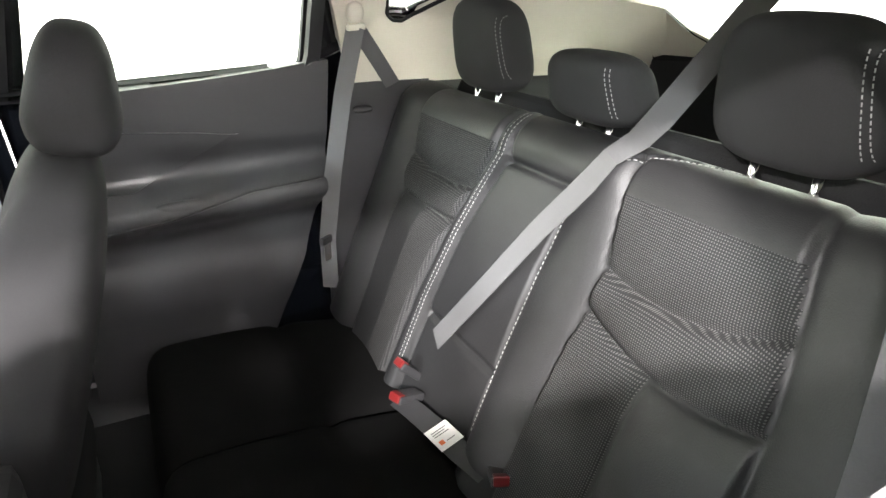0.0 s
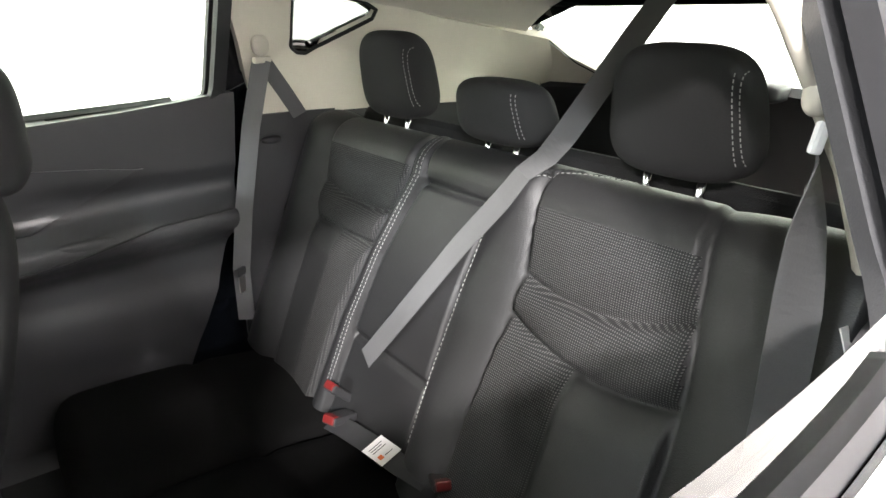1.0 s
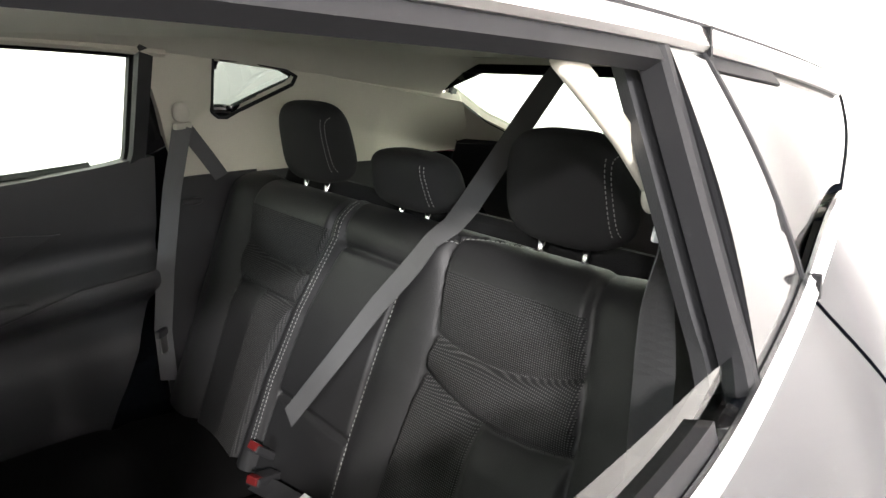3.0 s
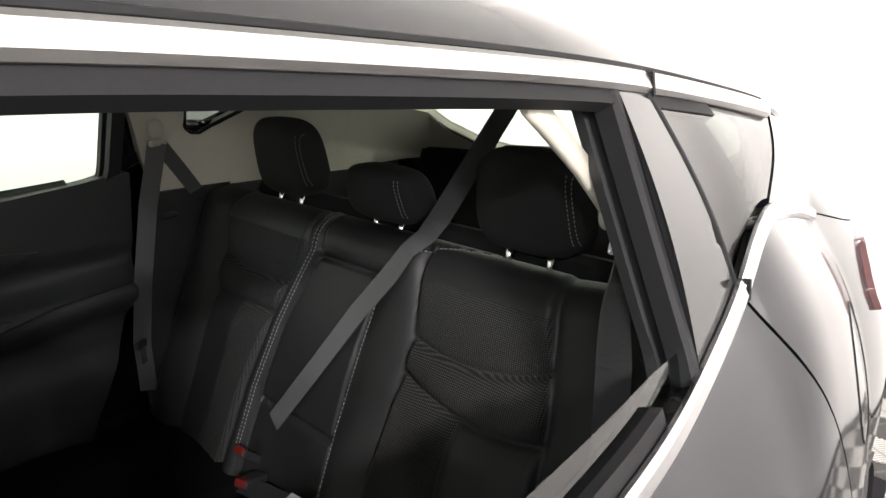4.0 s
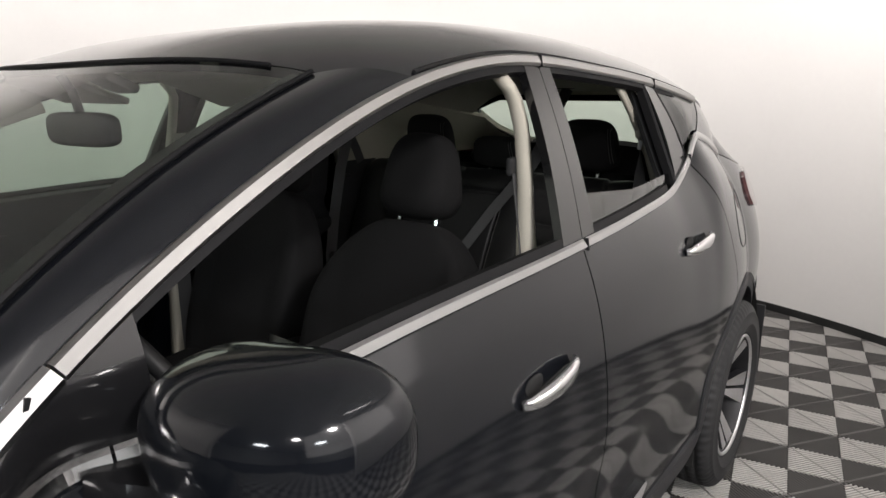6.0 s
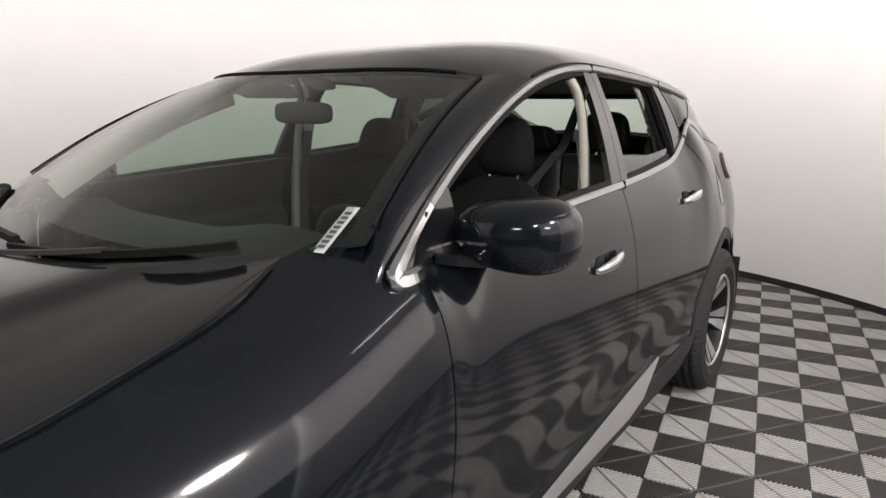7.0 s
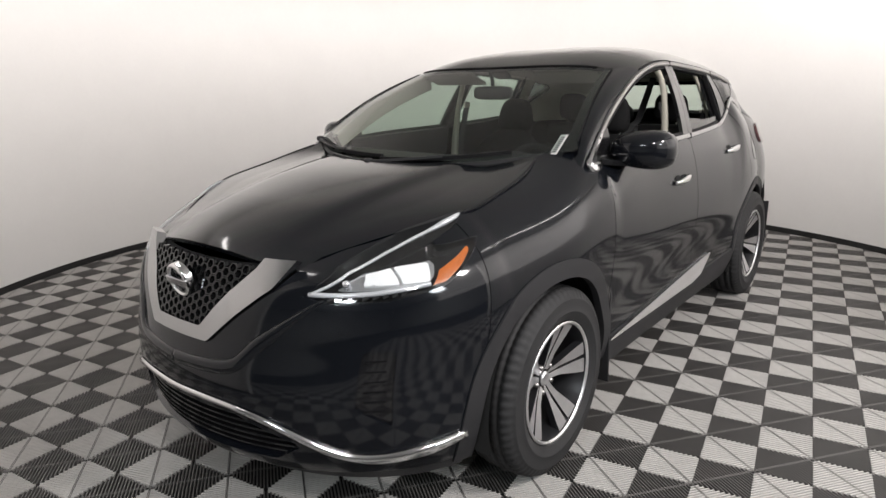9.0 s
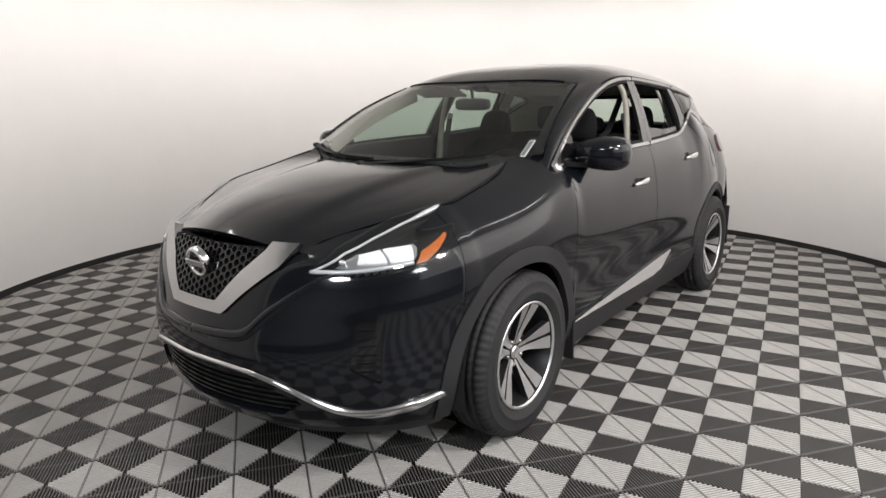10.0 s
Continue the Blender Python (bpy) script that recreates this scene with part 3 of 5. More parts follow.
# rounded chrome corner where belt and rail meet ahead of the mirror
xa, xb = np.linspace(0.517, 0.35, 24), np.linspace(0.35, 0.557, 24)
za, zb = RAIL_Z(xa) + 0.002, BELT_Z(xb) - 0.004
cx, cz = np.concatenate([xa, xb]), np.concatenate([za, zb])
cy = np.concatenate([RAIL_Y(xa), side_y(xb, zb)]) + 0.004
corner = np.stack([cx, cy, cz], 1)
for _ in range(4):
    corner[1:-1] = (corner[:-2] + corner[1:-1] * 2 + corner[2:]) / 4
for s in (-1, 1):
    sweep("corner_strip", corner * np.array([1, s, 1]), band(0.026, 0.012, 0.5), SATIN, suv, np.tile([-0.15, s * 1.0, 0.25], (48, 1)), "satin chrome corner of the window trim", smooth=False, scale=1.0 + 0.55 * np.exp(-((np.arange(48) - 23.5) / 9.0) ** 2))

# butt joints of the chrome, dark seam between roof and side
for jx, fz, fy in ((0.485, RAIL_Z, None), (1.622, RAIL_Z, None), (2.306, RAIL_Z, None), (1.536, BELT_Z, side_y), (2.364, BELT_Z, side_y)):
    jz = float(fz(jx)) + (0.002 if fy is None else -0.004)
    jy = float(RAIL_Y(jx)) if fy is None else float(side_y(jx, jz))
    for s in (-1, 1):
        lean = -18 if jx > 1 else 20
        box("strip_joint", pose(jx, s * (jy + 0.010), jz, 0, lean, 0), 0.0045, 0.012, 0.028, SEAL, suv, 0.0)
xs = np.linspace(1.16, 2.68, 60)
for s in (-1, 1):
    sweep("roof_seam", np.stack([xs, s * (RAIL_Y(xs) - 0.006), RAIL_Z(xs) + 0.0175], 1), disc(0.0045, 6), SEAL, suv, (0, s, 0.3), "black rubber seam beside the roof")

# roof
WS_TOP = spline((0.0, 0.885), (0.3, 0.90), (0.55, 0.97), (0.72, 1.06))
p, f = clip(*grid(0.86, 3.36, -0.74, 0.74, 0.025), lambda x, y: x - WS_TOP(np.abs(y)) - 0.004, lambda x, y: RAIL_Y(x) - 0.002 - np.abs(y), lambda x, y: 3.27 - 0.25 * (np.abs(y) / 0.7) ** 3 - x)
skin("roof", np.stack([p[:, 0], p[:, 1], roof_z(p[:, 0], p[:, 1])], 1), f, PAINT, suv, "glossy black roof", (0, 0, 1), 0.02)

# windshield and front pillars
WS_LOW = spline((0.0, 0.0), (0.3, 0.056), (0.55, 0.18), (0.71, 0.29), (0.79, 0.35))
WS_LOW_Z = spline((0.0, 1.16), (0.3, 1.17), (0.55, 1.195), (0.71, 1.22))


def ws_point(y, t):
    """The windshield from its foot (t = 0) to its head (t = 1)."""
    yy = y * (1 - 0.205 * t)
    xa, xb = WS_LOW(np.abs(y)), WS_TOP(np.abs(y * 0.795))
    za, zb = WS_LOW_Z(np.abs(y)), roof_z(xb, y * 0.795)
    bow = np.sin(np.pi * t) * 0.028
    return np.stack([xa + (xb - xa) * t - bow * 0.5, yy, za + (zb - za) * t + bow], 1)


p, f = grid(-0.78, 0.78, 0, 1, 0.05)
skin("windshield", ws_point(p[:, 0], p[:, 1]), f, WINDSHIELD, suv, "sloping windshield of lightly green glass", (-1, 0, 1), 0.0).visible_shadow = False
for s in (-1, 1):
    t = np.linspace(-0.09, 1, 44)
    inner = ws_point(np.full(44, 0.78), t)
    inner[:, 1] *= s
    xr = 0.34 + (1.15 - 0.34) * np.maximum(t, 0) ** 1.1
    outer = np.stack([xr, s * RAIL_Y(xr), RAIL_Z(xr) + 0.012], 1) + np.minimum(t, 0)[:, None] * np.array([0.9, 0, 0.9])
    k = np.linspace(0, 1, 9)
    v = np.concatenate([inner + (outer - inner) * q + np.array([-0.6, s * 0.6, 0.8]) * 0.014 * math.sin(math.pi * q) for q in k])
    f = [(a * 44 + b, (a + 1) * 44 + b, (a + 1) * 44 + b + 1, a * 44 + b + 1) for a in range(8) for b in range(43)]
    v[:, 2] -= np.tile(0.06 * np.clip((0.12 - t) / 0.21, 0, 1) ** 1.4, 9)
    skin("front_pillar", v, f, PAINT, suv, "", (-1, s, 1), 0.02)
    q, g = clip(*grid(0.738, 0.78, 0, 1, 0.02))
    border = ws_point(q[:, 0], q[:, 1]) - np.array([-0.004, 0, 0.005])
    border[:, 1] *= s
    skin("windshield_frit", border, g, GLOSS, suv, "black painted border of the windshield", (-1, 0, 1), 0.0)
    sweep("windshield_seal", inner[6:] + np.array([-0.004, 0, 0.003]), disc(0.004, 6), SEAL, suv)
sweep("windshield_seal", ws_point(np.linspace(-0.70, 0.70, 30), np.ones(30)) + np.array([-0.002, 0, 0.002]), disc(0.004, 6), SEAL, suv)

# hood
HOOD_C = spline((-0.945, 0.905), (-0.90, 0.960), (-0.87, 0.977), (-0.78, 1.012), (-0.5, 1.085), (-0.2, 1.140), (0.05, 1.172), (0.3, 1.205))
HOOD_W = spline((-0.97, 0.36), (-0.77, 0.44), (-0.6, 0.545), (-0.45, 0.648), (-0.337, 0.712), (-0.15, 0.728), (0.0, 0.72), (0.1, 0.706), (0.2, 0.676), (0.3, 0.645))


def hood_z(x, y):
    w = HOOD_W(x)
    r = np.clip(np.abs(y) / w, 0, 1.05)
    edge = np.where(x > -0.75, TOP_Z(np.clip(x, -0.75, 0.3)), 0.95 + (x + 0.75) * 0.5)
    dome = 0.016 / (1 + np.exp((np.abs(y) - 0.33 - 0.12 * (x + 0.5)) / 0.018))
    z = HOOD_C(x) + (edge - HOOD_C(x)) * r ** 2.6
    return z + (dome - 0.008) * np.clip((x + 0.9) * 3, 0, 1) * np.clip((1 - r) * 4, 0, 1)


p, f = clip(*grid(-0.97, 0.28, -0.74, 0.74, 0.018), lambda x, y: HOOD_W(x) - 0.003 - np.abs(y), lambda x, y: WS_LOW(np.abs(y)) - 0.016 - x,
            lambda x, y: x + 0.885 - 0.9 * np.abs(y) ** 2.8)
skin("hood", np.stack([p[:, 0], p[:, 1], hood_z(p[:, 0], p[:, 1])], 1), f, PAINT, suv, "glossy black hood with two raised creases", (0, 0, 1), 0.02)

for s in (-1, 1):
    xs = np.linspace(-0.33, 0.20, 40)
    wy = HOOD_W(xs)
    sweep("hood_seam", np.stack([xs, s * wy, hood_z(xs, wy) + 0.0005], 1), disc(0.0035, 6), SEAL, suv)

# nose: one curved sheet by angle and height
def nose(a, z):
    w = side_y(NOSE_START, z)
    ll = NOSE_START - NOSE_X(z)
    c, s = np.cos(a), np.sin(a)
    x = NOSE_START - ll * np.sign(c) * np.abs(c) ** (2 / 2.1)
    y = w * np.sign(s) * np.abs(s) ** (2 / 2.0)
    return np.stack([x, y, z], 1)


def nose_at(y, z):
    """A point of the nose with the given y and height."""
    y, z = np.broadcast_arrays(np.asarray(y, float), np.asarray(z, float))
    s = np.clip(np.abs(y) / side_y(NOSE_START, z), 0, 0.9999)
    return nose(np.sign(y) * np.arcsin(s), z)


def nose_top(y):
    return np.interp(np.abs(y), [0, 0.2, 0.43, 0.56, 0.71, 0.80], [0.942, 0.944, 0.955, 1.0, 1.062, 1.0])




def nose_sheet(name, keeps, material, label, lift=0.0, rim=0.015, step=0.02, z0=0.2, z1=1.07, a0=-1.55, a1=1.55):
    q, g = clip(*grid(a0, a1, z0, z1, step), *[(lambda a, z, k=k: k(nose(a, z)[:, 0], nose(a, z)[:, 1], z)) for k in keeps])
    return skin(name, nose(q[:, 0], q[:, 1]), g, material, suv, label, (-1, 0, 0), rim, lift)


# dark floor pan, wheel housings and closing walls inside the body
box("floor_pan", pose(1.45, 0, 0.30), 4.3, 1.3, 0.06, DARK, suv)
for cx in (FRONT_R[0], REAR_R[0]):
    for s in (-1, 1):
        a = np.linspace(-0.25, math.pi + 0.25, 40)
        v = np.array([(cx + 0.44 * math.cos(q), s * y, 0.375 + 0.47 * math.sin(q)) for y in (0.52, 0.90) for q in a])
        f = [(i, i + 1, i + 41, i + 40) for i in range(39)]
        f.append(tuple(range(40)))
        mesh_of("wheel_housing", v, f, DARK, suv)


# ---------------------------------------------------------------- wheels
def tyre(parent):
    """Bowed sidewalls with rings, grooved tread and notched shoulders."""
    wall = [(0.238, -0.06, 0), (0.244, -0.095, 0), (0.252, -0.104, 0), (0.254, -0.1045, 0), (0.257, -0.1075, 0), (0.280, -0.1145, 0), (0.282, -0.1165, 0), (0.286, -0.1165, 0), (0.288, -0.1150, 0),
            (0.312, -0.1150, 0), (0.330, -0.1120, 0), (0.3325, -0.1125, 0), (0.335, -0.1095, 0.3), (0.350, -0.1030, 1), (0.362, -0.0945, 1), (0.3695, -0.082, 1), (0.3725, -0.066, 1)]
    tread = [(0.366, -0.064, 0), (0.366, -0.056, 0), (0.3745, -0.054, 0.5), (0.3755, -0.030, 0.5), (0.367, -0.028, 0), (0.367, -0.018, 0), (0.3765, -0.016, 0.4), (0.3768, 0.0, 0.4)]
    half = wall + tread
    prof = half + [(r, -y, k) for r, y, k in half[-2::-1]]
    seg, n = 280, len(prof)
    v = []
    for i in range(seg):
        a = 2 * math.pi * i / seg
        for r, y, k in prof:
            q = r - 0.006 * k * (i % 4 == 0)
            v.append((q * math.cos(a), y, q * math.sin(a)))
    f = [(i * n + j, ((i + 1) % seg) * n + j, ((i + 1) % seg) * n + j + 1, i * n + j + 1) for i in range(seg) for j in range(n - 1)]
    return mesh_of("tyre", np.array(v), f, RUBBER, parent, "black tyre with notched tread", True)


def wheel():
    w = new("wheel")
    w.parent = suv
    tyre(w)
    lathe("rim", [(0.243, -0.100), (0.238, -0.105), (0.232, -0.103), (0.229, -0.096)], ALLOY, w, "bright rim edge", 96)
    lathe("rim_well", [(0.229, -0.096), (0.224, -0.080), (0.212, -0.03), (0.205, 0.09)], DARK_ALLOY, w, "dark rim well", 96)
    lathe("brake_disc", [(0.04, 0.02), (0.165, 0.02), (0.168, 0.028), (0.168, 0.04)], STEEL, w, "", 48)
    lathe("hub", [(0.030, -0.034), (0.034, -0.028), (0.060, -0.018), (0.070, 0.02)], DARK_ALLOY, w, "", 40)
    lathe("centre_cap", [(0.0, -0.040), (0.018, -0.040), (0.021, -0.043), (0.025, -0.042), (0.029, -0.036), (0.031, -0.02)], ALLOY, w, "bright centre cap", 40)
    lathe("barrel", [(0.205, 0.085), (0.05, 0.09), (0.0, 0.09)], DARK, w, "", 40)
    for i in range(5):
        a0 = math.radians(90 + 72 * i)
        for d in (-1, 1):
            # one arm of a pair: narrow at the hub, wide at the rim
            r = np.linspace(0.035, 0.226, 10)
            off = np.interp(r, [0.035, 0.08, 0.19, 0.226], [0.012, 0.015, 0.034, 0.040]) * d
            half = np.interp(r, [0.035, 0.10, 0.19, 0.226], [0.009, 0.0125, 0.028, 0.031])
            y = np.interp(r, [0.035, 0.10, 0.18, 0.226], [-0.034, -0.050, -0.078, -0.094])
            v, f = [], []
            for q, o, h, yy in zip(r, off, half, y):
                for so, dy in ((-h, 0.0), (h, 0.0), (h * 1.1, 0.03), (-h * 1.1, 0.03)):
                    lo = o + so
                    v.append((q * math.cos(a0) - lo * math.sin(a0), yy + dy + (0.006 if so * d < 0 else 0.0), q * math.sin(a0) + lo * math.cos(a0)))
            for k in range(9):
                for j in range(4):
                    f.append((k * 4 + j, (k + 1) * 4 + j, (k + 1) * 4 + (j + 1) % 4, k * 4 + (j + 1) % 4))
            idx = [0 if j == 0 else 1 for k in range(9) for j in range(4)]
            mesh_of("spoke", np.array(v), f, ALLOY, w, "", False, [ALLOY, DARK_ALLOY], idx)
        lathe("wheel_nut", [(0.0, -0.052), (0.009, -0.050), (0.011, -0.03)], STEEL, w, "", 10, (0.057 * math.cos(a0 + 0.63), 0.01, 0.057 * math.sin(a0 + 0.63)))
    return w


for cx, flap_x in ((0.0, 0.452), (2.825, 3.275)):
    for s in (-1, 1):
        z = np.linspace(0.20 if cx == 0 else 0.30, 0.62, 14)
        sweep("mud_flap", np.stack([flap_x + 0.10 * np.maximum(0.45 - z, 0) * 0.6, np.full(14, s * 0.80), z], 1), [(-0.12, -0.005), (0.12, -0.005), (0.12, 0.005), (-0.12, 0.005)], PLASTIC, suv, (1, 0, 0.01), "black plastic mud flap")
first = wheel()
first.matrix_basis = pose(0, -0.825, 0.375, 0, 10, 0)
copy_thing(first, pose(2.825, -0.825, 0.375, 0, 32, 0))
copy_thing(first, pose(0, 0.825, 0.375, 0, 0, 180))
copy_thing(first, pose(2.825, 0.825, 0.375, 0, 0, 180))

# ---------------------------------------------------------------- door mirrors
for s in (-1, 1):
    def shape(v):
        v = v.copy()
        v[:, 0] *= np.where(v[:, 0] > 0, 0.55, 1.0)
        v[:, 2] *= 1 - 0.12 * (v[:, 1] * -s / 0.11)
        v[:, 0] += 0.35 * np.abs(v[:, 1] - s * -0.02) ** 1.5
        return v
    m = blob("door_mirror", pose(0.655, s * 0.940, 1.216, 0, 0, s * -8), 0.108, 0.138, 0.080, PAINT, suv, 2.7, "gloss black door mirror", shape)
    sweep("mirror_arm", [(0.55, s * 0.80, 1.168), (0.57, s * 0.84, 1.165), (0.60, s * 0.89, 1.162), (0.63, s * 0.94, 1.165)], [(-0.03, -0.012), (0.03, -0.012), (0.03, 0.012), (-0.03, 0.012)], GLOSS, m)
    p, f = grid(-0.095, 0.095, -0.06, 0.06, 0.02)
    mesh_of("mirror_glass", np.stack([np.full(len(p), 0.712), s * 0.952 + p[:, 0], 1.216 + p[:, 1]], 1), f, CHROME, m)


# ---------------------------------------------------------------- door handles
def handle(x, z, dx):
    for s in (-1, 1):
        xs = np.linspace(x - 0.10, x + 0.10, 17)
        y = side_y(xs, np.full(17, z)) + 0.006 + 0.022 * np.sin(np.linspace(0, math.pi, 17)) ** 0.5
        zz = z + 0.10 * (xs - x)
        sc = np.interp(np.abs(xs - x), [0, 0.06, 0.1], [1, 0.9, 0.55])
        h = sweep("door_handle", np.stack([xs, s * y, zz], 1), [(-0.016, -0.008), (0.016, -0.008), (0.019, 0.002), (0.011, 0.011), (-0.011, 0.011), (-0.019, 0.002)], CHROME, suv, np.tile([0, s, 0.0], (17, 1)), "chrome pull handle", smooth=True, scale=sc)
        blob("handle_cup", pose(x - 0.045, s * (float(side_y(x - 0.045, z)) - 0.002), z + 0.004, 0, 0, 0), 0.032, 0.004, 0.022, DARK, h, 2.4)


handle(1.29, 1.012, 0)
handle(2.207, 1.10, 0)
# ---------------------------------------------------------------- nose details
GRILLE = poly((-0.452, 0.975), (-0.384, 0.875), (-0.268, 0.778), (-0.165, 0.684), (0.165, 0.684), (0.268, 0.778), (0.384, 0.875), (0.452, 0.975))
GRILLE_IN = poly((-0.345, 0.98), (-0.312, 0.93), (-0.225, 0.845), (-0.125, 0.728), (0.125, 0.728), (0.225, 0.845), (0.312, 0.93), (0.345, 0.98))
INTAKE = poly((-0.50, 0.375), (-0.26, 0.468), (0.26, 0.468), (0.50, 0.375), (0.40, 0.31), (-0.40, 0.31))
FOG = poly((0.668, 0.70), (0.745, 0.70), (0.735, 0.45), (0.655, 0.515))
ARCH_CUT = outside((-0.03, 0.375), 0.45)


def bumper_edge(x, y, z):
    return -0.40 - 0.12 * np.clip(0.95 - z, -0.2, 0.3) - x


nose_sheet("front_bumper", (lambda x, y, z: nose_top(y) - z, lambda x, y, z: np.where(np.abs(y) < 0.6, 9, ARCH_CUT(x, z)), lambda x, y, z: z - 0.26, bumper_edge,
                            lambda x, y, z: -LAMP(x, z), lambda x, y, z: -GRILLE(y, z) - 0.004, lambda x, y, z: -INTAKE(y, z), lambda x, y, z: -FOG(np.abs(y), z)), PAINT, "glossy black front bumper", rim=0.03, step=0.017)
nose_sheet("chin", (lambda x, y, z: 0.257 - z, lambda x, y, z: np.where(np.abs(y) < 0.6, 9, ARCH_CUT(x, z)), lambda x, y, z: -0.42 - x), PLASTIC, "matt black lower lip", -0.008, 0.06)
nose_sheet("lower_grille", (lambda x, y, z: INTAKE(y, z) + 0.01,), SEAL, "black lower air intake", -0.045, 0.0, a0=-0.7, a1=0.7, z0=0.28, z1=0.5)
for z in np.linspace(0.335, 0.45, 6):
    w = 0.26 + (0.468 - z) * 2.1
    yy = np.linspace(-w, w, 25)
    sweep("intake_slat", nose_at(yy, np.full(25, z)) + np.array([0.028, 0, 0]), [(-0.008, -0.003), (0.008, -0.003), (0.008, 0.003), (-0.008, 0.003)], GLOSS, suv, (0, 0, 1))
for s in (-1, 1):
    q, g = clip(*grid(0.64, 0.76, 0.44, 0.71, 0.012), lambda y, z: FOG(y, z) + 0.004)
    v = nose_at(q[:, 0], q[:, 1])
    v[:, 1] *= s
    pan = skin("fog_pod", v, g, GLOSS, suv, "gloss black vertical side vent", (-1, s, 0), 0.0, -0.012)
    for k in range(6):
        z = 0.50 + k * 0.033
        pp = nose_at(np.linspace(0.675, 0.725, 5), np.full(5, z)) + np.array([0.004, -0.005, 0])
        pp[:, 1] *= s
        sweep("vent_fin", pp, [(-0.003, -0.0012), (0.003, -0.0012), (0.003, 0.0012), (-0.003, 0.0012)], GLOSS, pan, (0, 0, 1), smooth=False)

# grille: chrome V, black surround, honeycomb and round badge
def grille_face(y, z):
    """The flat face of the grille, which stands up straighter than the nose behind it."""
    v = nose_at(y, np.minimum(z, 0.86))
    v[:, 0] += 0.40 * np.maximum(z - 0.86, 0)
    v[:, 2] = z
    return v


q, g = clip(*grid(-0.46, 0.46, 0.67, 0.99, 0.010), lambda y, z: GRILLE(y, z), lambda y, z: -GRILLE_IN(y, z), lambda y, z: 0.962 - z)
gril = skin("grille", grille_face(q[:, 0], q[:, 1]), g, SATIN, suv, "broad satin chrome v-shaped grille frame", (-1, 0, 0), 0.035, 0.012)
q, g = clip(*grid(-0.36, 0.36, 0.70, 0.985, 0.02), lambda y, z: GRILLE_IN(y, z) + 0.012, lambda y, z: nose_top(y) - 0.002 - z)
skin("grille_backing", grille_face(q[:, 0], q[:, 1]), g, SEAL, gril, "", (-1, 0, 0), 0.0, -0.03)


def honeycomb():
    v, f = [], []
    r, th = 0.0178, 0.0040
    for i in range(-13, 14):
        for j in range(-10, 16):
            y, z = i * r * 1.5 * 1.02, 0.83 + (j + (i % 2) / 2) * r * 1.75
            if GRILLE_IN(np.array([y]), np.array([z]))[0] < 0.002 or z > float(nose_top(y)) - 0.010:
                continue
            k = len(v)
            for rr, back in ((r, 0.0), (r - th, 0.0), (r - th, 0.022)):
                for a in range(6):
                    q = grille_face(np.array([y + rr * math.cos(a * math.pi / 3)]), np.array([z + rr * 0.95 * math.sin(a * math.pi / 3)]))[0]
                    v.append((q[0] - 0.010 + back, q[1], q[2]))
            for a in range(6):
                b = (a + 1) % 6
                f += [(k + a, k + b, k + 6 + b, k + 6 + a), (k + 6 + a, k + 6 + b, k + 12 + b, k + 12 + a)]
    return mesh_of("honeycomb", np.array(v), f, GLOSS, gril, "gloss black honeycomb", False)


honeycomb()
bx = float(nose_at(np.array([0.0]), np.array([0.86]))[0, 0])
badge = lathe("badge", [(0.062, 0.01), (0.062, -0.012), (0.058, -0.018), (0.048, -0.018), (0.045, -0.010), (0.045, 0.0)], CHROME, gril, "round chrome ring badge with a bar across", 48)
badge.matrix_basis = pose(bx - 0.028, 0, 0.862, 0, -12, 0) @ pose(0, 0, 0, 0, 0, -90)
disc_back = lathe("badge_disc", [(0.0, -0.004), (0.046, -0.004)], GLOSS, gril, "", 40)
disc_back.matrix_basis = badge.matrix_basis
bar = box("badge_bar", pose(0, -0.016, 0), 0.128, 0.012, 0.026, CHROME, gril, 0.003)
bar.matrix_basis = badge.matrix_basis

# raised body edge round the grille, over the number plate step
for s in (-1, 1):
    k = np.linspace(0, 1, 40)
    ey = np.interp(k, [0, 0.30, 0.42, 0.55, 1], [-0.01, 0.235, 0.300, 0.355, 0.560])
    ez = np.interp(k, [0, 0.30, 0.42, 0.55, 1], [0.600, 0.610, 0.628, 0.690, 0.862])
    for _ in range(3):
        ey[1:-1], ez[1:-1] = (ey[:-2] + ey[1:-1] * 2 + ey[2:]) / 4, (ez[:-2] + ez[1:-1] * 2 + ez[2:]) / 4
    path = nose_at(ey, ez)
    path[:, 1] *= s
    up = path * np.array([1, 1, 0]) - np.array([-0.3, 0, -0.05])
    sweep("bumper_edge", path, [(-0.030, -0.012), (0.030, -0.012), (0.022, 0.004), (0.008, 0.011), (-0.008, 0.011), (-0.022, 0.004)], PAINT, suv, up, smooth=True, scale=np.interp(k, [0, 0.6, 1], [0.9, 1.0, 0.15]))

# chrome lip across the bumper
LIP_Z = spline((0.0, 0.497), (0.26, 0.489), (0.47, 0.425), (0.62, 0.345), (0.70, 0.333), (0.78, 0.347), (0.85, 0.372))
yy = np.concatenate([np.linspace(-0.852, -0.6, 24), np.linspace(-0.59, 0.59, 60), np.linspace(0.6, 0.852, 24)])
lip = nose_at(yy, LIP_Z(np.abs(yy)))
ups = lip - np.array([-0.2, 0, 0.4])
ups[:, 2] = 0.05
sweep("bumper_lip", lip + ups * 0.004, band(0.026, 0.012, 0.6), CHROME, suv, ups, "bright chrome strip along the bumper", smooth=True, scale=np.interp(np.abs(yy), [0, 0.3, 0.62, 0.8, 0.85], [0.75, 0.8, 1.1, 1.7, 1.2]))


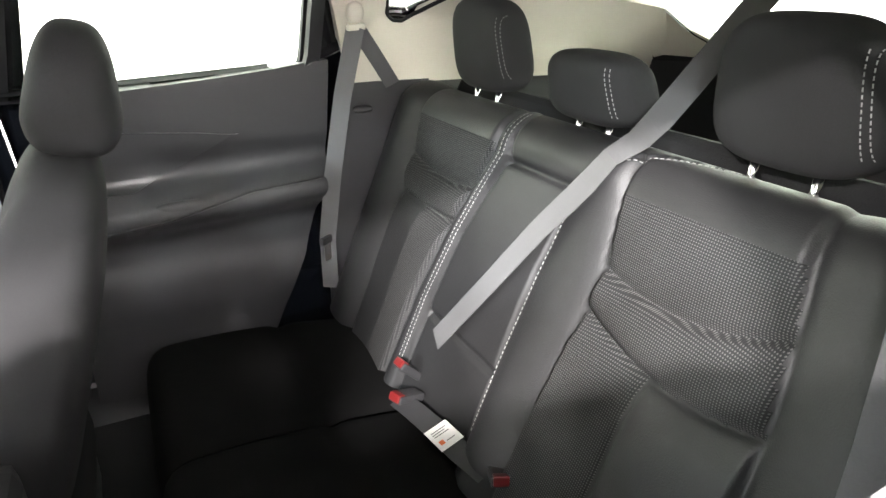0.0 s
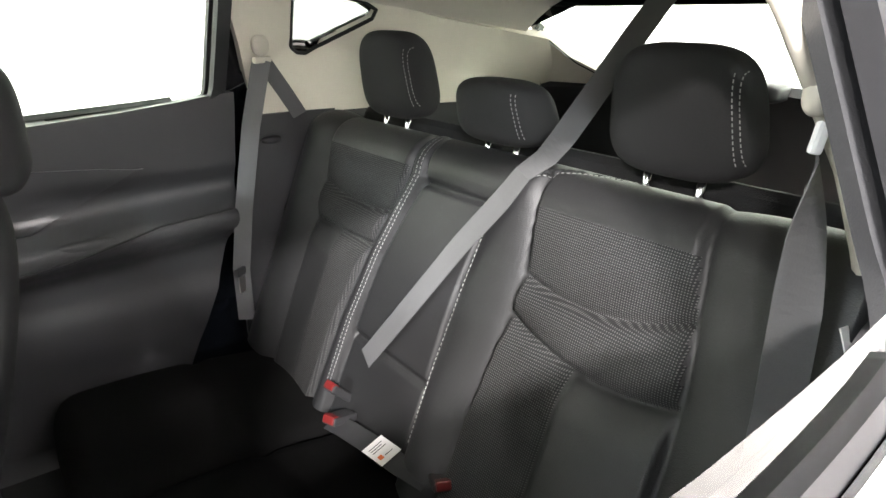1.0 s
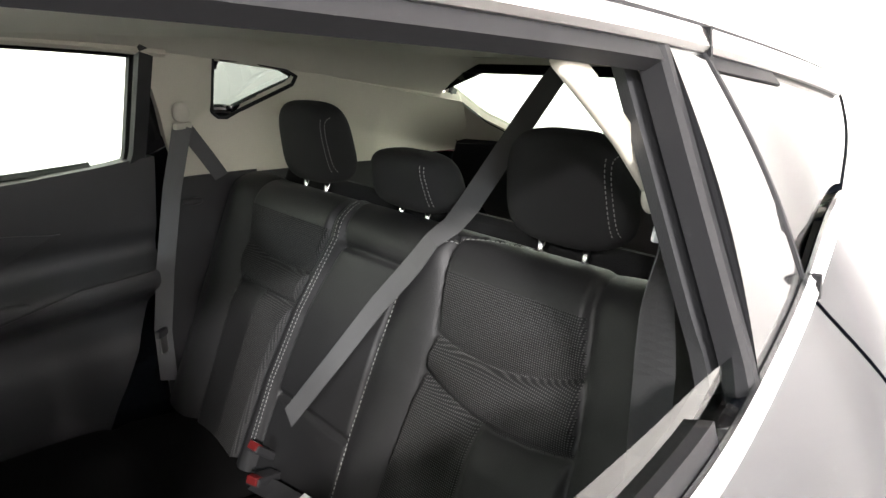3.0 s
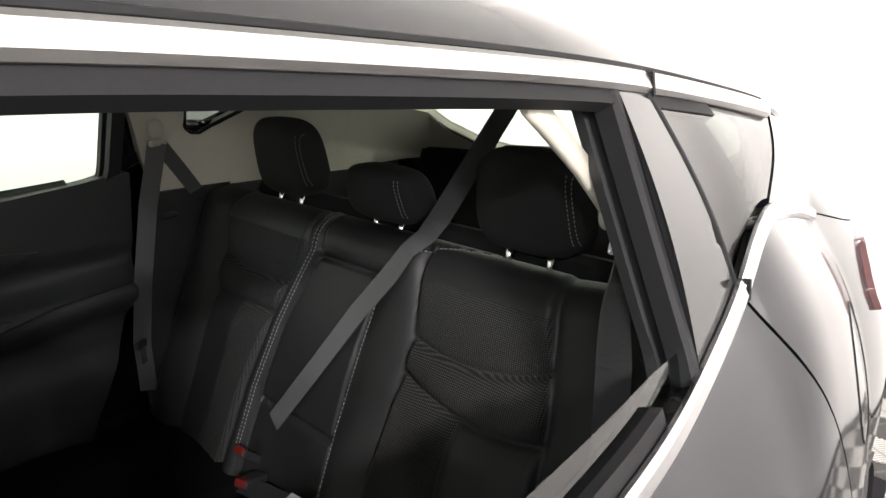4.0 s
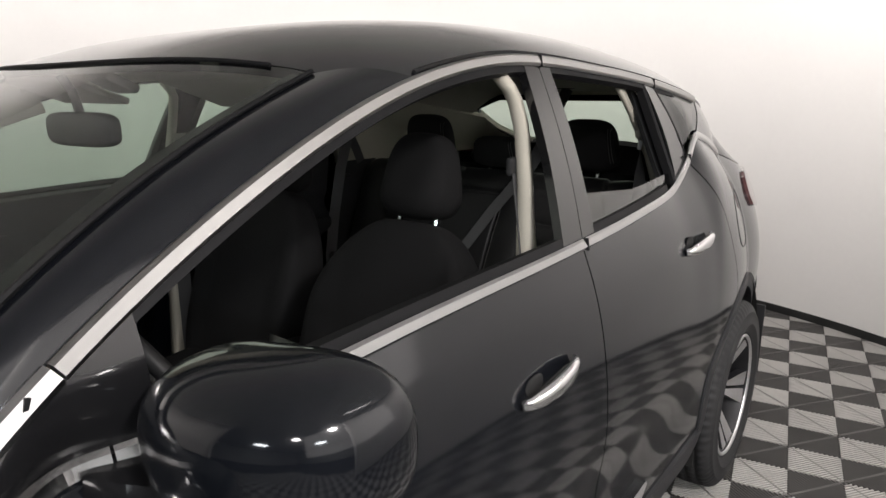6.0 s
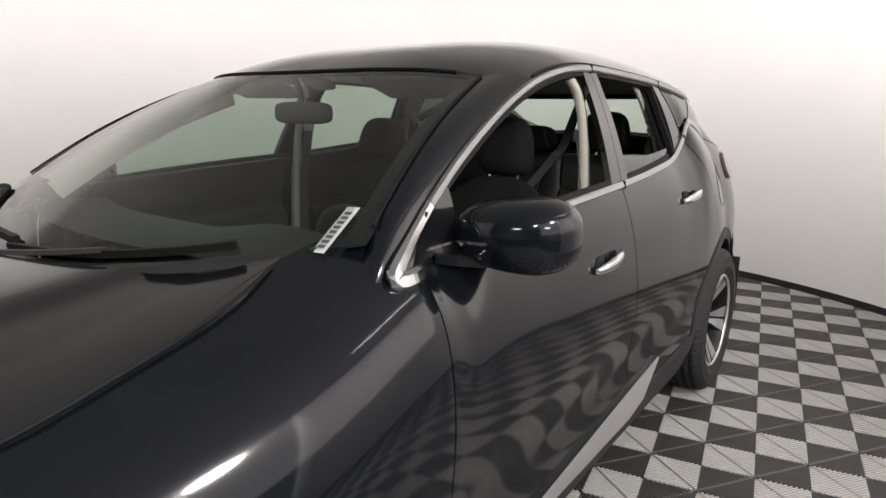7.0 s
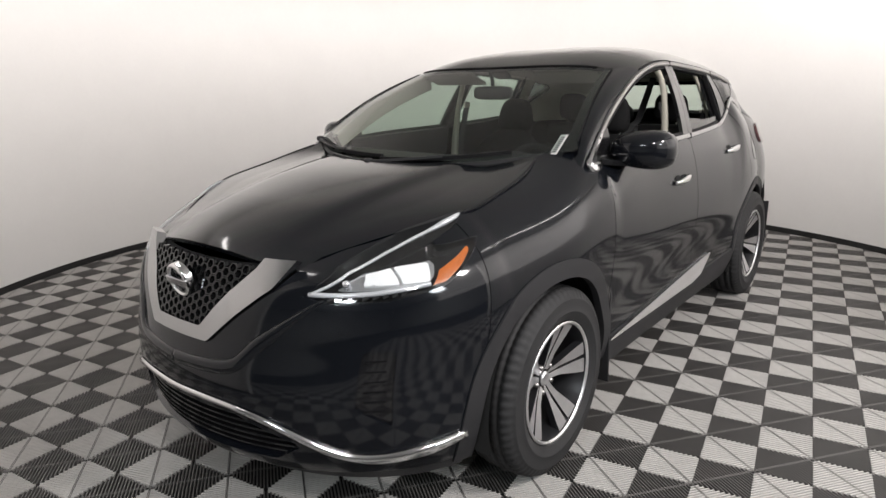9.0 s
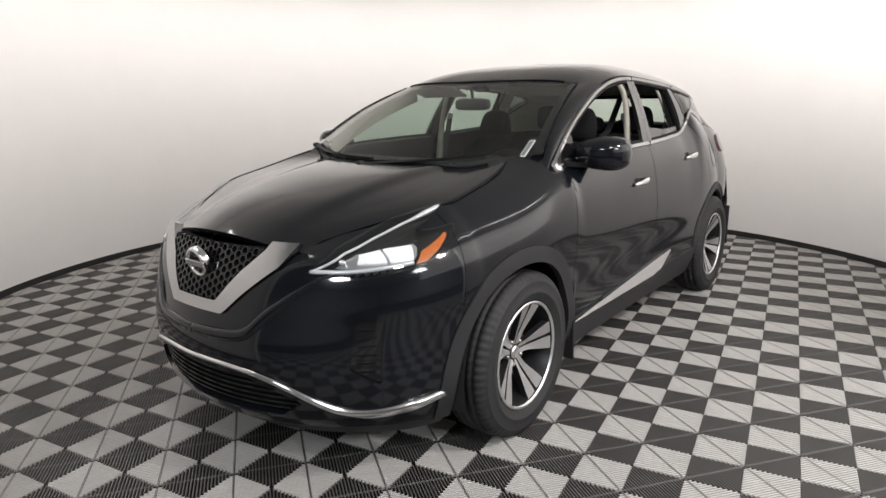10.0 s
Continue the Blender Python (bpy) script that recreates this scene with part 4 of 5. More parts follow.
# headlights
def on_flank(name, keep, x0, x1, z0, z1, material, s, parent, lift, rim=0.0, step=0.008, label=""):
    q, g = clip(*grid(x0, x1, z0, z1, step), keep)
    v = np.stack([q[:, 0], s * side_y(q[:, 0], q[:, 1]), q[:, 1]], 1)
    return skin(name, v, g, material, parent, label, (-1, s, 0), rim, lift)


LAMP_BOX = poly((-0.790, 0.884), (-0.750, 0.914), (-0.703, 0.936), (-0.61, 0.956), (-0.530, 0.966), (-0.562, 0.925), (-0.592, 0.900), (-0.65, 0.889))
LAMP_A = poly((-0.735, 0.899), (-0.705, 0.930), (-0.643, 0.946), (-0.660, 0.902))
LAMP_B = poly((-0.652, 0.902), (-0.635, 0.948), (-0.552, 0.958), (-0.585, 0.906))
AMBER_P = poly((-0.548, 0.934), (-0.475, 0.964), (-0.402, 0.998), (-0.42, 0.972), (-0.48, 0.932), (-0.545, 0.896), (-0.595, 0.886), (-0.565, 0.915))
for s in (-1, 1):
    lamp = on_flank("headlight", lambda x, z: LAMP(x, z) + 0.002, -0.86, -0.31, 0.82, 1.09, CLEAR, s, suv, 0.002, 0.0, 0.008, "clear boomerang headlight with light guide and amber corner")
    lamp.visible_shadow = False
    on_flank("lamp_housing", lambda x, z: LAMP(x, z) + 0.008, -0.86, -0.31, 0.82, 1.09, GLOSS, s, lamp, -0.032, 0.0, 0.010)
    on_flank("reflector_bowl", LAMP_BOX, -0.79, -0.54, 0.87, 0.97, REFLECTOR, s, lamp, -0.022, 0.012, 0.006, "bright reflector behind the lens")
    for k, unit in enumerate((LAMP_A, LAMP_B)):
        on_flank("lamp_unit", unit, -0.75, -0.55, 0.88, 0.96, LAMP_GLOW, s, lamp, -0.014, 0.012, 0.005, "white lit lamp unit")
    lx, lz = -0.757, 0.897
    blob("side_lens", pose(lx, s * (float(side_y(lx, lz)) - 0.016), lz), 0.014, 0.012, 0.012, REFLECTOR, lamp, 2.2, nu=20, nv=12)
    on_flank("turn_signal", lambda x, z: AMBER_P(x, z) - 0.003, -0.60, -0.40, 0.88, 1.0, AMBER, s, lamp, -0.006, 0.02, 0.006, "amber turn signal")
    xs = np.linspace(-0.832, -0.335, 40)
    zs = np.interp(xs, [-0.832, -0.735, -0.62, -0.518, -0.41, -0.335], [0.866, 0.924, 0.970, 1.008, 1.045, 1.068])
    up = np.tile([-0.7, s * 0.7, 0.1], (40, 1))
    sweep("light_guide", np.stack([xs, s * (side_y(xs, zs) - 0.012), zs], 1), band(0.014, 0.010, 0.5), DRL, lamp, up, "white light guide", smooth=True, scale=np.interp(xs, [-0.83, -0.6, -0.47, -0.41, -0.36, -0.335], [0.75, 0.75, 0.85, 1.5, 1.3, 0.4]))
    xs = np.linspace(-0.832, -0.585, 26)
    zs = np.interp(xs, [-0.832, -0.78, -0.72, -0.58], [0.866, 0.866, 0.872, 0.894])
    sweep("light_guide", np.stack([xs, s * (side_y(xs, zs) - 0.012), zs], 1), band(0.017, 0.010, 0.5), DRL, lamp, up[:26], "white light guide", smooth=True)
    for k in range(8):
        x = -0.808 + 0.0205 * k
        z = 0.8535 + 0.0022 * k
        xx = np.linspace(x, x + 0.011, 3)
        sweep("lamp_fin", np.stack([xx, s * (side_y(xx, np.full(3, z)) - 0.010), np.full(3, z) + np.array([-0.004, 0, 0.004])], 1), band(0.010, 0.008, 0.4), ACCENT, lamp, up[:3])

# wiper cowl, wipers, paper slip behind the windshield
yy = np.linspace(-0.70, 0.70, 41)
a = np.stack([WS_LOW(np.abs(yy)) - 0.045, yy, hood_z(np.minimum(WS_LOW(np.abs(yy)) - 0.045, 0.25), yy * 0.94) - 0.028], 1)
b = ws_point(yy, np.full(41, 0.02)) - np.array([0, 0, 0.004])
v = np.concatenate([a + (b - a) * k for k in np.linspace(0, 1, 5)])
f = [(i * 41 + j, i * 41 + j + 1, (i + 1) * 41 + j + 1, (i + 1) * 41 + j) for i in range(4) for j in range(40)]
skin("cowl", v, f, PLASTIC, suv, "matt black plastic cowl below the windshield", (0, 0, 1), 0.0)
for y0, y1, t1 in ((-0.04, -0.56, 0.045), (0.60, 0.02, 0.05)):
    w = new("wiper")
    w.parent = suv
    yb = np.linspace(y0 + 0.05, y1, 24)
    pp = ws_point(yb, np.linspace(0.03, t1, 24)) + np.array([-0.006, 0, 0.009])
    sweep("blade", pp, [(-0.006, -0.012), (0.006, -0.012), (0.008, 0.004), (-0.008, 0.004)], SEAL, w, (0, 0, 1), "black rubber wiper blade")
    ya = np.linspace(y0 + 0.10, (y0 + y1) / 2, 12)
    pa = ws_point(ya, np.linspace(-0.01, (t1 + 0.03) / 2, 12)) + np.array([-0.008, 0, 0.014])
    sweep("arm", pa, [(-0.009, -0.004), (0.009, -0.004), (0.007, 0.006), (-0.007, 0.006)], PLASTIC, w, (0, 0, 1))
    blob("pivot", pose(*pa[0]), 0.02, 0.02, 0.014, PLASTIC, w, 2.5)
A0, A1 = ws_point(np.array([-0.692]), np.array([0.004]))[0], ws_point(np.array([-0.706]), np.array([0.155]))[0]
along = (A1 - A0) / np.linalg.norm(A1 - A0)
across = np.cross(along, (0.55, 0, -0.83))
across /= np.linalg.norm(across)
down = np.cross(across, along)
if down[2] > 0:
    down = -down
m = Matrix((( *along, 0), (*across, 0), (*(-down), 0), (0, 0, 0, 1))).transposed()
m.translation = Vector(A0 + down * 0.006)
slip = bars("paper_slip", m, [(0, -0.034 if across[1] > 0 else 0.0, 0.135, 0.034)], PAPER, suv)
tagged(slip, "narrow white printed paper slip behind the glass")
m2 = m.copy()
m2.translation = Vector(A0 + down * 0.004)
bars("print", m2, [(0.012 + k * 0.014, -0.026 if across[1] > 0 else 0.008, 0.008, 0.018) for k in range(8)], INK, slip)

# tail: lamps, hatch shell and rear bumper
HATCH_X = line((0.3, 3.80), (0.6, 3.86), (0.9, 3.72), (1.25, 3.42), (1.335, 3.34), (1.51, 3.17), (1.56, 3.10))
REAR_WIN = poly((-0.56, 1.492), (-0.49, 1.514), (0.49, 1.514), (0.56, 1.492), (0.553, 1.455), (0.53, 1.415), (0.485, 1.347), (0.40, 1.295), (0.30, 1.272), (-0.30, 1.272), (-0.40, 1.295), (-0.485, 1.347), (-0.53, 1.415), (-0.553, 1.455))


def hatch_half(z):
    return np.interp(z, [0.3, 0.9, 1.15, 1.25, 1.40, 1.47, 1.52, 1.56], [0.80, 0.80, 0.735, 0.655, 0.608, 0.575, 0.535, 0.40])


q, g = clip(*grid(-0.82, 0.82, 0.4, 1.56, 0.02), lambda y, z: hatch_half(z) - np.abs(y), lambda y, z: -REAR_WIN(y, z), lambda y, z: roof_z(HATCH_X(z) - 0.18 * (np.abs(y) / 0.8) ** 3, y) + 0.012 - z)
skin("tailgate", np.stack([HATCH_X(q[:, 1]) - 0.18 * (np.abs(q[:, 0]) / 0.8) ** 3, q[:, 0], q[:, 1]], 1), g, PAINT, suv, "glossy black tailgate", (1, 0, 0), 0.03)
q, g = clip(*grid(-0.64, 0.64, 1.26, 1.52, 0.03), lambda y, z: REAR_WIN(y, z) + 0.006)
skin("rear_window", np.stack([HATCH_X(q[:, 1]) - 0.18 * (np.abs(q[:, 0]) / 0.8) ** 3 - 0.006, q[:, 0], q[:, 1]], 1), g, GREEN_GLASS, suv, "tinted rear window", (1, 0, 0), 0.0).visible_shadow = False
a = np.linspace(0, 2 * math.pi, 48, endpoint=False)
fx, fz = 2.79 + 0.125 * np.sign(np.cos(a)) * np.abs(np.cos(a)) ** 0.8, 1.085 + 0.10 * np.sign(np.sin(a)) * np.abs(np.sin(a)) ** 0.8
sweep("fuel_flap_seam", np.stack([fx, -side_y(fx, fz) - 0.0005, fz], 1), disc(0.0012, 6), SEAL, suv, (0, -1, 0.01), closed=True)
TAIL_P = poly((3.20, 1.205), (3.15, 1.185), (3.11, 1.15), (3.10, 1.115), (3.12, 1.08), (3.19, 1.066), (3.45, 1.07), (3.45, 1.195), (3.32, 1.205))
for s in (-1, 1):
    on_flank("tail_lamp", TAIL_P, 3.06, 3.5, 1.05, 1.22, RED_LENS, s, suv, 0.012, 0.02, 0.012, "red tail lamp wrapping round the corner")
side_panel("rear_pillar", 2.4, 3.34, 1.2, 1.56, (lambda x, z: z - BELT_Z(x) - 0.002, lambda x, z: RAIL_Z(x) - z, lambda x, z: x - QUARTER_R(z) - 0.004, lambda x, z: HATCH_X(z) - 0.045 - x), PAINT, 0.02, glass_y, 0.002, 0.02)
# ---------------------------------------------------------------- cabin: shell
box("cabin_floor", pose(1.35, 0, 0.37), 2.1, 1.45, 0.05, CARPET, suv)
box("cargo_floor", pose(3.05, 0, 0.78), 0.95, 1.36, 0.04, CARPET, suv)


def inner(name, x0, x1, z0, z1, keeps, material, inset=0.045, step=0.02, fy=None, label="", rim=0.012):
    """A pair of trim panels that follow the flank from inside."""
    fy = fy or (lambda x, z: np.where(z > BELT_Z(x) - 0.02, glass_y(x, z, 0.0), side_y(x, np.minimum(z, BELT_Z(x) - 0.02)) - 0.03))
    p, f = clip(*grid(x0, x1, z0, z1, step), *keeps)
    y = fy(p[:, 0], p[:, 1]) - inset
    for s in (-1, 1):
        v = np.stack([p[:, 0], s * y, p[:, 1]], 1)
        skin(name, v, f, material, suv, label, (0, -s, 0), rim)


# headliner
p, f = clip(*grid(1.02, 3.12, -0.70, 0.70, 0.05), lambda x, y: RAIL_Y(x) - 0.028 - np.abs(y))
skin("headliner", np.stack([p[:, 0], p[:, 1], np.minimum(roof_z(p[:, 0], p[:, 1]) - 0.048, 1.580 - 0.065 * np.maximum(p[:, 0] - 2.4, 0))], 1), f, HEADLINER, suv, "pale grey cloth headliner", (0, 0, -1), 0.02)
# rail trim between the headliner and the doors
for s in (-1, 1):
    xs = np.linspace(0.98, 2.30, 60)
    sweep("roof_rail_trim", np.stack([xs, s * (RAIL_Y(xs) - 0.034), RAIL_Z(xs) - 0.010], 1), [(-0.012, -0.010), (0.012, -0.010), (0.012, 0.010), (-0.012, 0.010)], BEIGE, suv, np.tile([0, -s, 0.4], (60, 1)), "pale roof rail trim")

# rear pillar trim with the quarter window
QW = poly((2.425, 1.532), (2.53, 1.522), (2.63, 1.503), (2.672, 1.482), (2.664, 1.458), (2.485, 1.371), (2.462, 1.373), (2.448, 1.385))
inner("pillar_trim", 2.20, 3.34, 1.215, 1.56, (lambda x, z: x - np.interp(z, [1.2, 1.28, 1.40, 1.5, 1.55], [2.345, 2.33, 2.295, 2.26, 2.235]), lambda x, z: RAIL_Z(x) - 0.006 - z, lambda x, z: -QW(x, z),
                                              lambda x, z: HATCH_X(z) - 0.10 - x), BEIGE, 0.040, 0.012, lambda x, z: glass_y(x, np.maximum(z, BELT_Z(x)), 0.0) - 0.022 * np.clip((x - 2.7) / 0.3, 0, 1), "pale grained plastic pillar trim", 0.03)
for s in (-1, 1):
    a = np.array([(2.425, 1.532), (2.53, 1.522), (2.63, 1.503), (2.672, 1.482), (2.664, 1.458), (2.485, 1.371), (2.462, 1.373), (2.448, 1.385)])
    d = np.concatenate([a[i] + (np.roll(a, -1, 0)[i] - a[i]) * np.linspace(0, 1, 6)[:-1, None] for i in range(len(a))])
    y = glass_y(d[:, 0], np.maximum(d[:, 1], BELT_Z(d[:, 0])), 0.0) - 0.036
    sweep("window_seal", np.stack([d[:, 0], s * y, d[:, 1]], 1), disc(0.006, 6), SEAL, suv, (0, 1, 0.01), closed=True)
# rear quarter trim below
inner("quarter_trim", 2.24, 3.25, 0.60, 1.225, (lambda x, z: x - np.interp(z, [0.6, 0.9, 1.22], [2.15, 2.22, 2.34]), lambda x, z: 1.222 - z), TRIM, 0.17, 0.025, lambda x, z: 0.90 - 0.0 * x, "dark grained quarter trim")
# inside of the tailgate
q, g = clip(*grid(-0.70, 0.70, 0.75, 1.545, 0.02), lambda y, z: hatch_half(z) - 0.035 - np.abs(y), lambda y, z: -REAR_WIN(y, z) - 0.004, lambda y, z: z - 1.26)
skin("tailgate_trim", np.stack([HATCH_X(q[:, 1]) - 0.18 * (np.abs(q[:, 0]) / 0.8) ** 3 - 0.035, q[:, 0], q[:, 1]], 1), g, BEIGE, suv, "pale tailgate trim round the rear window", (-1, 0, 0), 0.03)
q, g = clip(*grid(-0.70, 0.70, 0.70, 1.29, 0.02), lambda y, z: hatch_half(z) - 0.02 - np.abs(y), lambda y, z: 1.262 + 0.02 * np.cos(y * 4.5) - z)
skin("tailgate_trim", np.stack([HATCH_X(q[:, 1]) - 0.18 * (np.abs(q[:, 0]) / 0.8) ** 3 - 0.05, q[:, 0], q[:, 1]], 1), g, TRIM, suv, "dark tailgate lower trim", (-1, 0, 0), 0.03)
blob("wiper_motor_cover", pose(3.33, -0.02, 1.285), 0.05, 0.13, 0.028, TRIM, suv, 4)
# pillar trims beside the doors
for s in (-1, 1):
    z = np.linspace(0.55, 1.565, 40)
    x = np.interp(z, [0.55, 1.15, 1.33, 1.45, 1.52, 1.55, 1.565], [1.481, 1.497, 1.506, 1.519, 1.518, 1.498, 1.478])
    y = np.interp(z, [0.55, 1.15, 1.33, 1.45, 1.565], [0.75, 0.722, 0.710, 0.690, 0.655])
    sweep("pillar_trim", np.stack([x, s * y, z], 1), [(-0.0115, -0.02), (0.0115, -0.02), (0.0115, 0.006), (0.007, 0.011), (-0.007, 0.011), (-0.0115, 0.006)], BEIGE, suv, np.tile([0, -s, 0.2], (40, 1)), "pale grained plastic pillar trim", smooth=True, scale=np.interp(z, [0.55, 1.15, 1.30, 1.54], [1.5, 1.35, 1.0, 0.9]))
    # pale seal lip along the rear of the door opening
    z = np.linspace(1.128, 1.545, 30)
    x = np.interp(z, [1.128, 1.227, 1.328, 1.418, 1.475, 1.52, 1.545], [2.53, 2.465, 2.385, 2.288, 2.225, 2.165, 2.130])
    if s < 0:
        sweep("seal_lip", np.stack([x, s * np.interp(z, [1.128, 1.3, 1.545], [0.668, 0.664, 0.655]), z], 1), [(-0.012, -0.006), (0.012, -0.006), (0.012, 0.004), (0.005, 0.010), (-0.005, 0.010), (-0.012, 0.004)], LIP, suv, np.tile([-0.5, -s, 0.3], (30, 1)), "pale door opening seal", smooth=True)
    # rubber channel of the door glass and the dark frame inside it
    z = np.linspace(1.25, 1.575, 20)
    gy = glass_y(np.full(20, 2.2), z, 0.0)
    sweep("frame_seal", np.stack([WIN_R(z) + 0.006, s * (gy - 0.008), z], 1), [(-0.010, -0.012), (0.010, -0.012), (0.010, 0.010), (0.004, 0.014), (-0.004, 0.014), (-0.010, 0.010)], SEAL, suv, np.tile([0, s, 0.2], (20, 1)), "black rubber window channel")
    sweep("frame_trim", np.stack([WIN_R(z) + 0.022, s * (gy - 0.040), z], 1), [(-0.020, -0.008), (0.020, -0.008), (0.020, 0.008), (-0.020, 0.008)], TRIM, suv, np.tile([0.3, -s, 0.3], (20, 1)), "dark door frame trim")
    # front pillars from inside
    t = np.linspace(0.05, 1, 24)
    pp = ws_point(np.full(24, 0.755), t)
    pp[:, 1] = s * (pp[:, 1] - 0.005)
    sweep("front_pillar_trim", pp + np.array([0.07, 0, -0.04]), [(-0.05, -0.02), (0.05, -0.02), (0.05, 0.015), (-0.05, 0.015)], BEIGE, suv, np.tile([-0.3, -s, -0.4], (24, 1)), "pale pillar trim beside the windshield")


# ---------------------------------------------------------------- doors from inside
def door_y(x, z):
    y = 0.785 - 0.010 * np.clip((z - 1.12) / 0.12, 0, 1)
    y = y - 0.055 / (1 + np.exp(-(z - 1.075) / 0.010)) * 0.35
    arm = np.exp(-np.abs((z - 0.945 - 0.05 * (x - 2.0)) / 0.055) ** 3)
    y = y - 0.065 * arm * np.clip((2.30 - x) / 0.05, 0, 1)
    y = y - 0.012 * np.exp(-((z - 0.70) / 0.08) ** 4)
    return y


for x0, x1 in ((1.60, 2.285), (0.55, 1.46)):
    for s in (-1, 1):
        top_z = lambda x, s=s: np.interp(x, [0.5, 1.8, 2.0, 2.15, 2.23, 2.3], [1.16, 1.185, 1.19, 1.205, 1.245, 1.255] if s < 0 else [1.20, 1.238, 1.253, 1.268, 1.279, 1.283])
        p, f = clip(*grid(x0, x1, 0.42, 1.29, 0.012), lambda x, z: top_z(x) - z, lambda x, z: np.interp(z, [0.42, 0.75, 1.0, 1.29], [x1 - 0.25, x1 - 0.10, x1 - 0.02, x1]) - x)
        dx = 0.0 if x0 > 1.5 else 0.80
        y = door_y(p[:, 0] + dx, p[:, 1] + (0.02 if dx else 0))
        d = skin("door_trim", np.stack([p[:, 0], s * y, p[:, 1]], 1), f, TRIM, suv, "dark grey moulded door trim with an armrest", (0, -s, 0), 0.05)
        # ledge to the glass
        xs = np.linspace(x0, x1, 30)
        a = np.stack([xs, s * door_y(xs + dx, top_z(xs)), top_z(xs)], 1)
        b = np.stack([xs, s * (glass_y(xs, np.maximum(BELT_Z(xs) + 0.02, top_z(xs)), 0) - 0.012), top_z(xs) - 0.004], 1)
        mesh_of("door_ledge", np.concatenate([a, b]), [(i, i + 1, i + 31, i + 30) for i in range(29)], SEAL, d)
        # bright wedge and piping
        q, g = clip(*grid(x0, x0 + 0.44, 0.98, 1.17, 0.012), lambda x, z: np.interp(x, [x0, x0 + 0.34, x0 + 0.42], [1.158, 1.126, 1.114]) - z, lambda x, z: z - np.interp(x, [x0, x0 + 0.18, x0 + 0.295, x0 + 0.42], [0.99, 0.995, 1.045, 1.111]))
        skin("door_accent", np.stack([q[:, 0], s * (door_y(q[:, 0] + dx, q[:, 1]) - 0.006), q[:, 1]], 1), g, ACCENT, d, "satin grey accent panel", (0, -s, 0), 0.01)
        xs = np.linspace(x0, x1 - 0.05, 30)
        zz = np.interp(xs + dx, [1.6, 1.85, 2.05, 2.24], [0.90, 0.925, 0.972, 0.985])
        sweep("piping", np.stack([xs, s * (door_y(xs + dx, zz) - 0.003), zz], 1), disc(0.0035, 6), LEATHERETTE, d, (0, 1, 0))
        blob("pull_cup", pose(x0 + 0.29, s * 0.735, 0.955), 0.080, 0.016, 0.016, TRIM, d, 2.5)

# closed windows of the far side, the lowered pane of the near rear door
def pane(name, x0, x1, keeps, s, label, glass=None):
    p, f = clip(*grid(x0, x1, 1.15, 1.58, 0.03), lambda x, z: RAIL_Z(x) - 0.02 - z, lambda x, z: z - BELT_Z(x) + 0.02, *keeps)
    ob = skin(name, np.stack([p[:, 0], s * (glass_y(p[:, 0], p[:, 1]) - 0.010), p[:, 1]], 1), f, glass or GREEN_GLASS, suv, label, (0, s, 0), 0.0)
    ob.visible_shadow = False


pane("door_glass", 1.48, 2.24, (lambda x, z: x - DOOR_M(z) - 0.04, lambda x, z: WIN_R(z) + 0.03 - x), 1, "closed green-tinted rear door window")
pane("door_glass", 0.56, 1.56, (lambda x, z: DOOR_M(z) - 0.04 - x,), 1, "closed green-tinted front door window")
pane("door_glass", 1.48, 2.24, (lambda x, z: x - DOOR_M(z) - 0.04, lambda x, z: WIN_R(z) + 0.03 - x, lambda x, z: np.interp(x, [1.6, 1.9, 2.15], [1.312, 1.288, 1.296]) - z), -1, "green-tinted rear door window, mostly lowered", NEAR_GLASS)


# ---------------------------------------------------------------- rear bench
def face(y, s):
    """The backrest's cover: s runs up the face and over its top; returns point and outward normal."""
    run = 0.605
    lean = 0.396
    c, n = math.cos(lean), math.sin(lean)
    a = np.clip((s - run) / 0.055, 0, 2.6)
    t = np.minimum(s, run)
    # straight part, then an arc of radius 0.055 that bends backwards
    x = 2.253 + t * n + 0.055 * ((1 - np.cos(a)) * c + np.sin(a) * n)
    z = 0.60 + t * c + 0.055 * (np.sin(a) * c - (1 - np.cos(a)) * n)
    ang = lean + a
    nx, nz = -np.cos(ang), np.sin(ang)
    return np.stack([x, y, z], 1), np.stack([nx, np.zeros_like(nx), nz], 1)


Y_L, Y_R = -0.685, 0.69


def g1(d, w):
    return np.exp(-(d / w) ** 2)


def near_edge(s):
    """The inner edge of the wide near seat, rounded off at its shoulder."""
    return np.interp(s, [0, 0.24, 0.41, 0.53, 0.58, 0.62, 0.645, 0.66, 0.675], [-0.052, -0.050, -0.057, -0.068, -0.086, -0.118, -0.16, -0.22, -0.34])


def far_edge(s):
    """The inner edge of the far seat."""
    return np.interp(s, [0, 0.228, 0.394, 0.50, 0.586, 0.64, 0.70], [0.243, 0.236, 0.210, 0.180, 0.152, 0.160, 0.185])


def near_in(s):
    return -np.interp(s, [0, 0.222, 0.375, 0.477, 0.564, 0.632, 0.7], [0.166, 0.176, 0.190, 0.194, 0.183, 0.173, 0.168])


def near_out(s):
    return -np.interp(s, [0, 0.4, 0.518, 0.643, 0.7], [0.548, 0.531, 0.512, 0.482, 0.47])


def far_in(s):
    return far_edge(s) + np.interp(s, [0, 0.6, 0.7], [0.062, 0.045, 0.04])


def far_out(s):
    return np.interp(s, [0, 0.39, 0.507, 0.641, 0.7], [0.52, 0.531, 0.552, 0.560, 0.56])


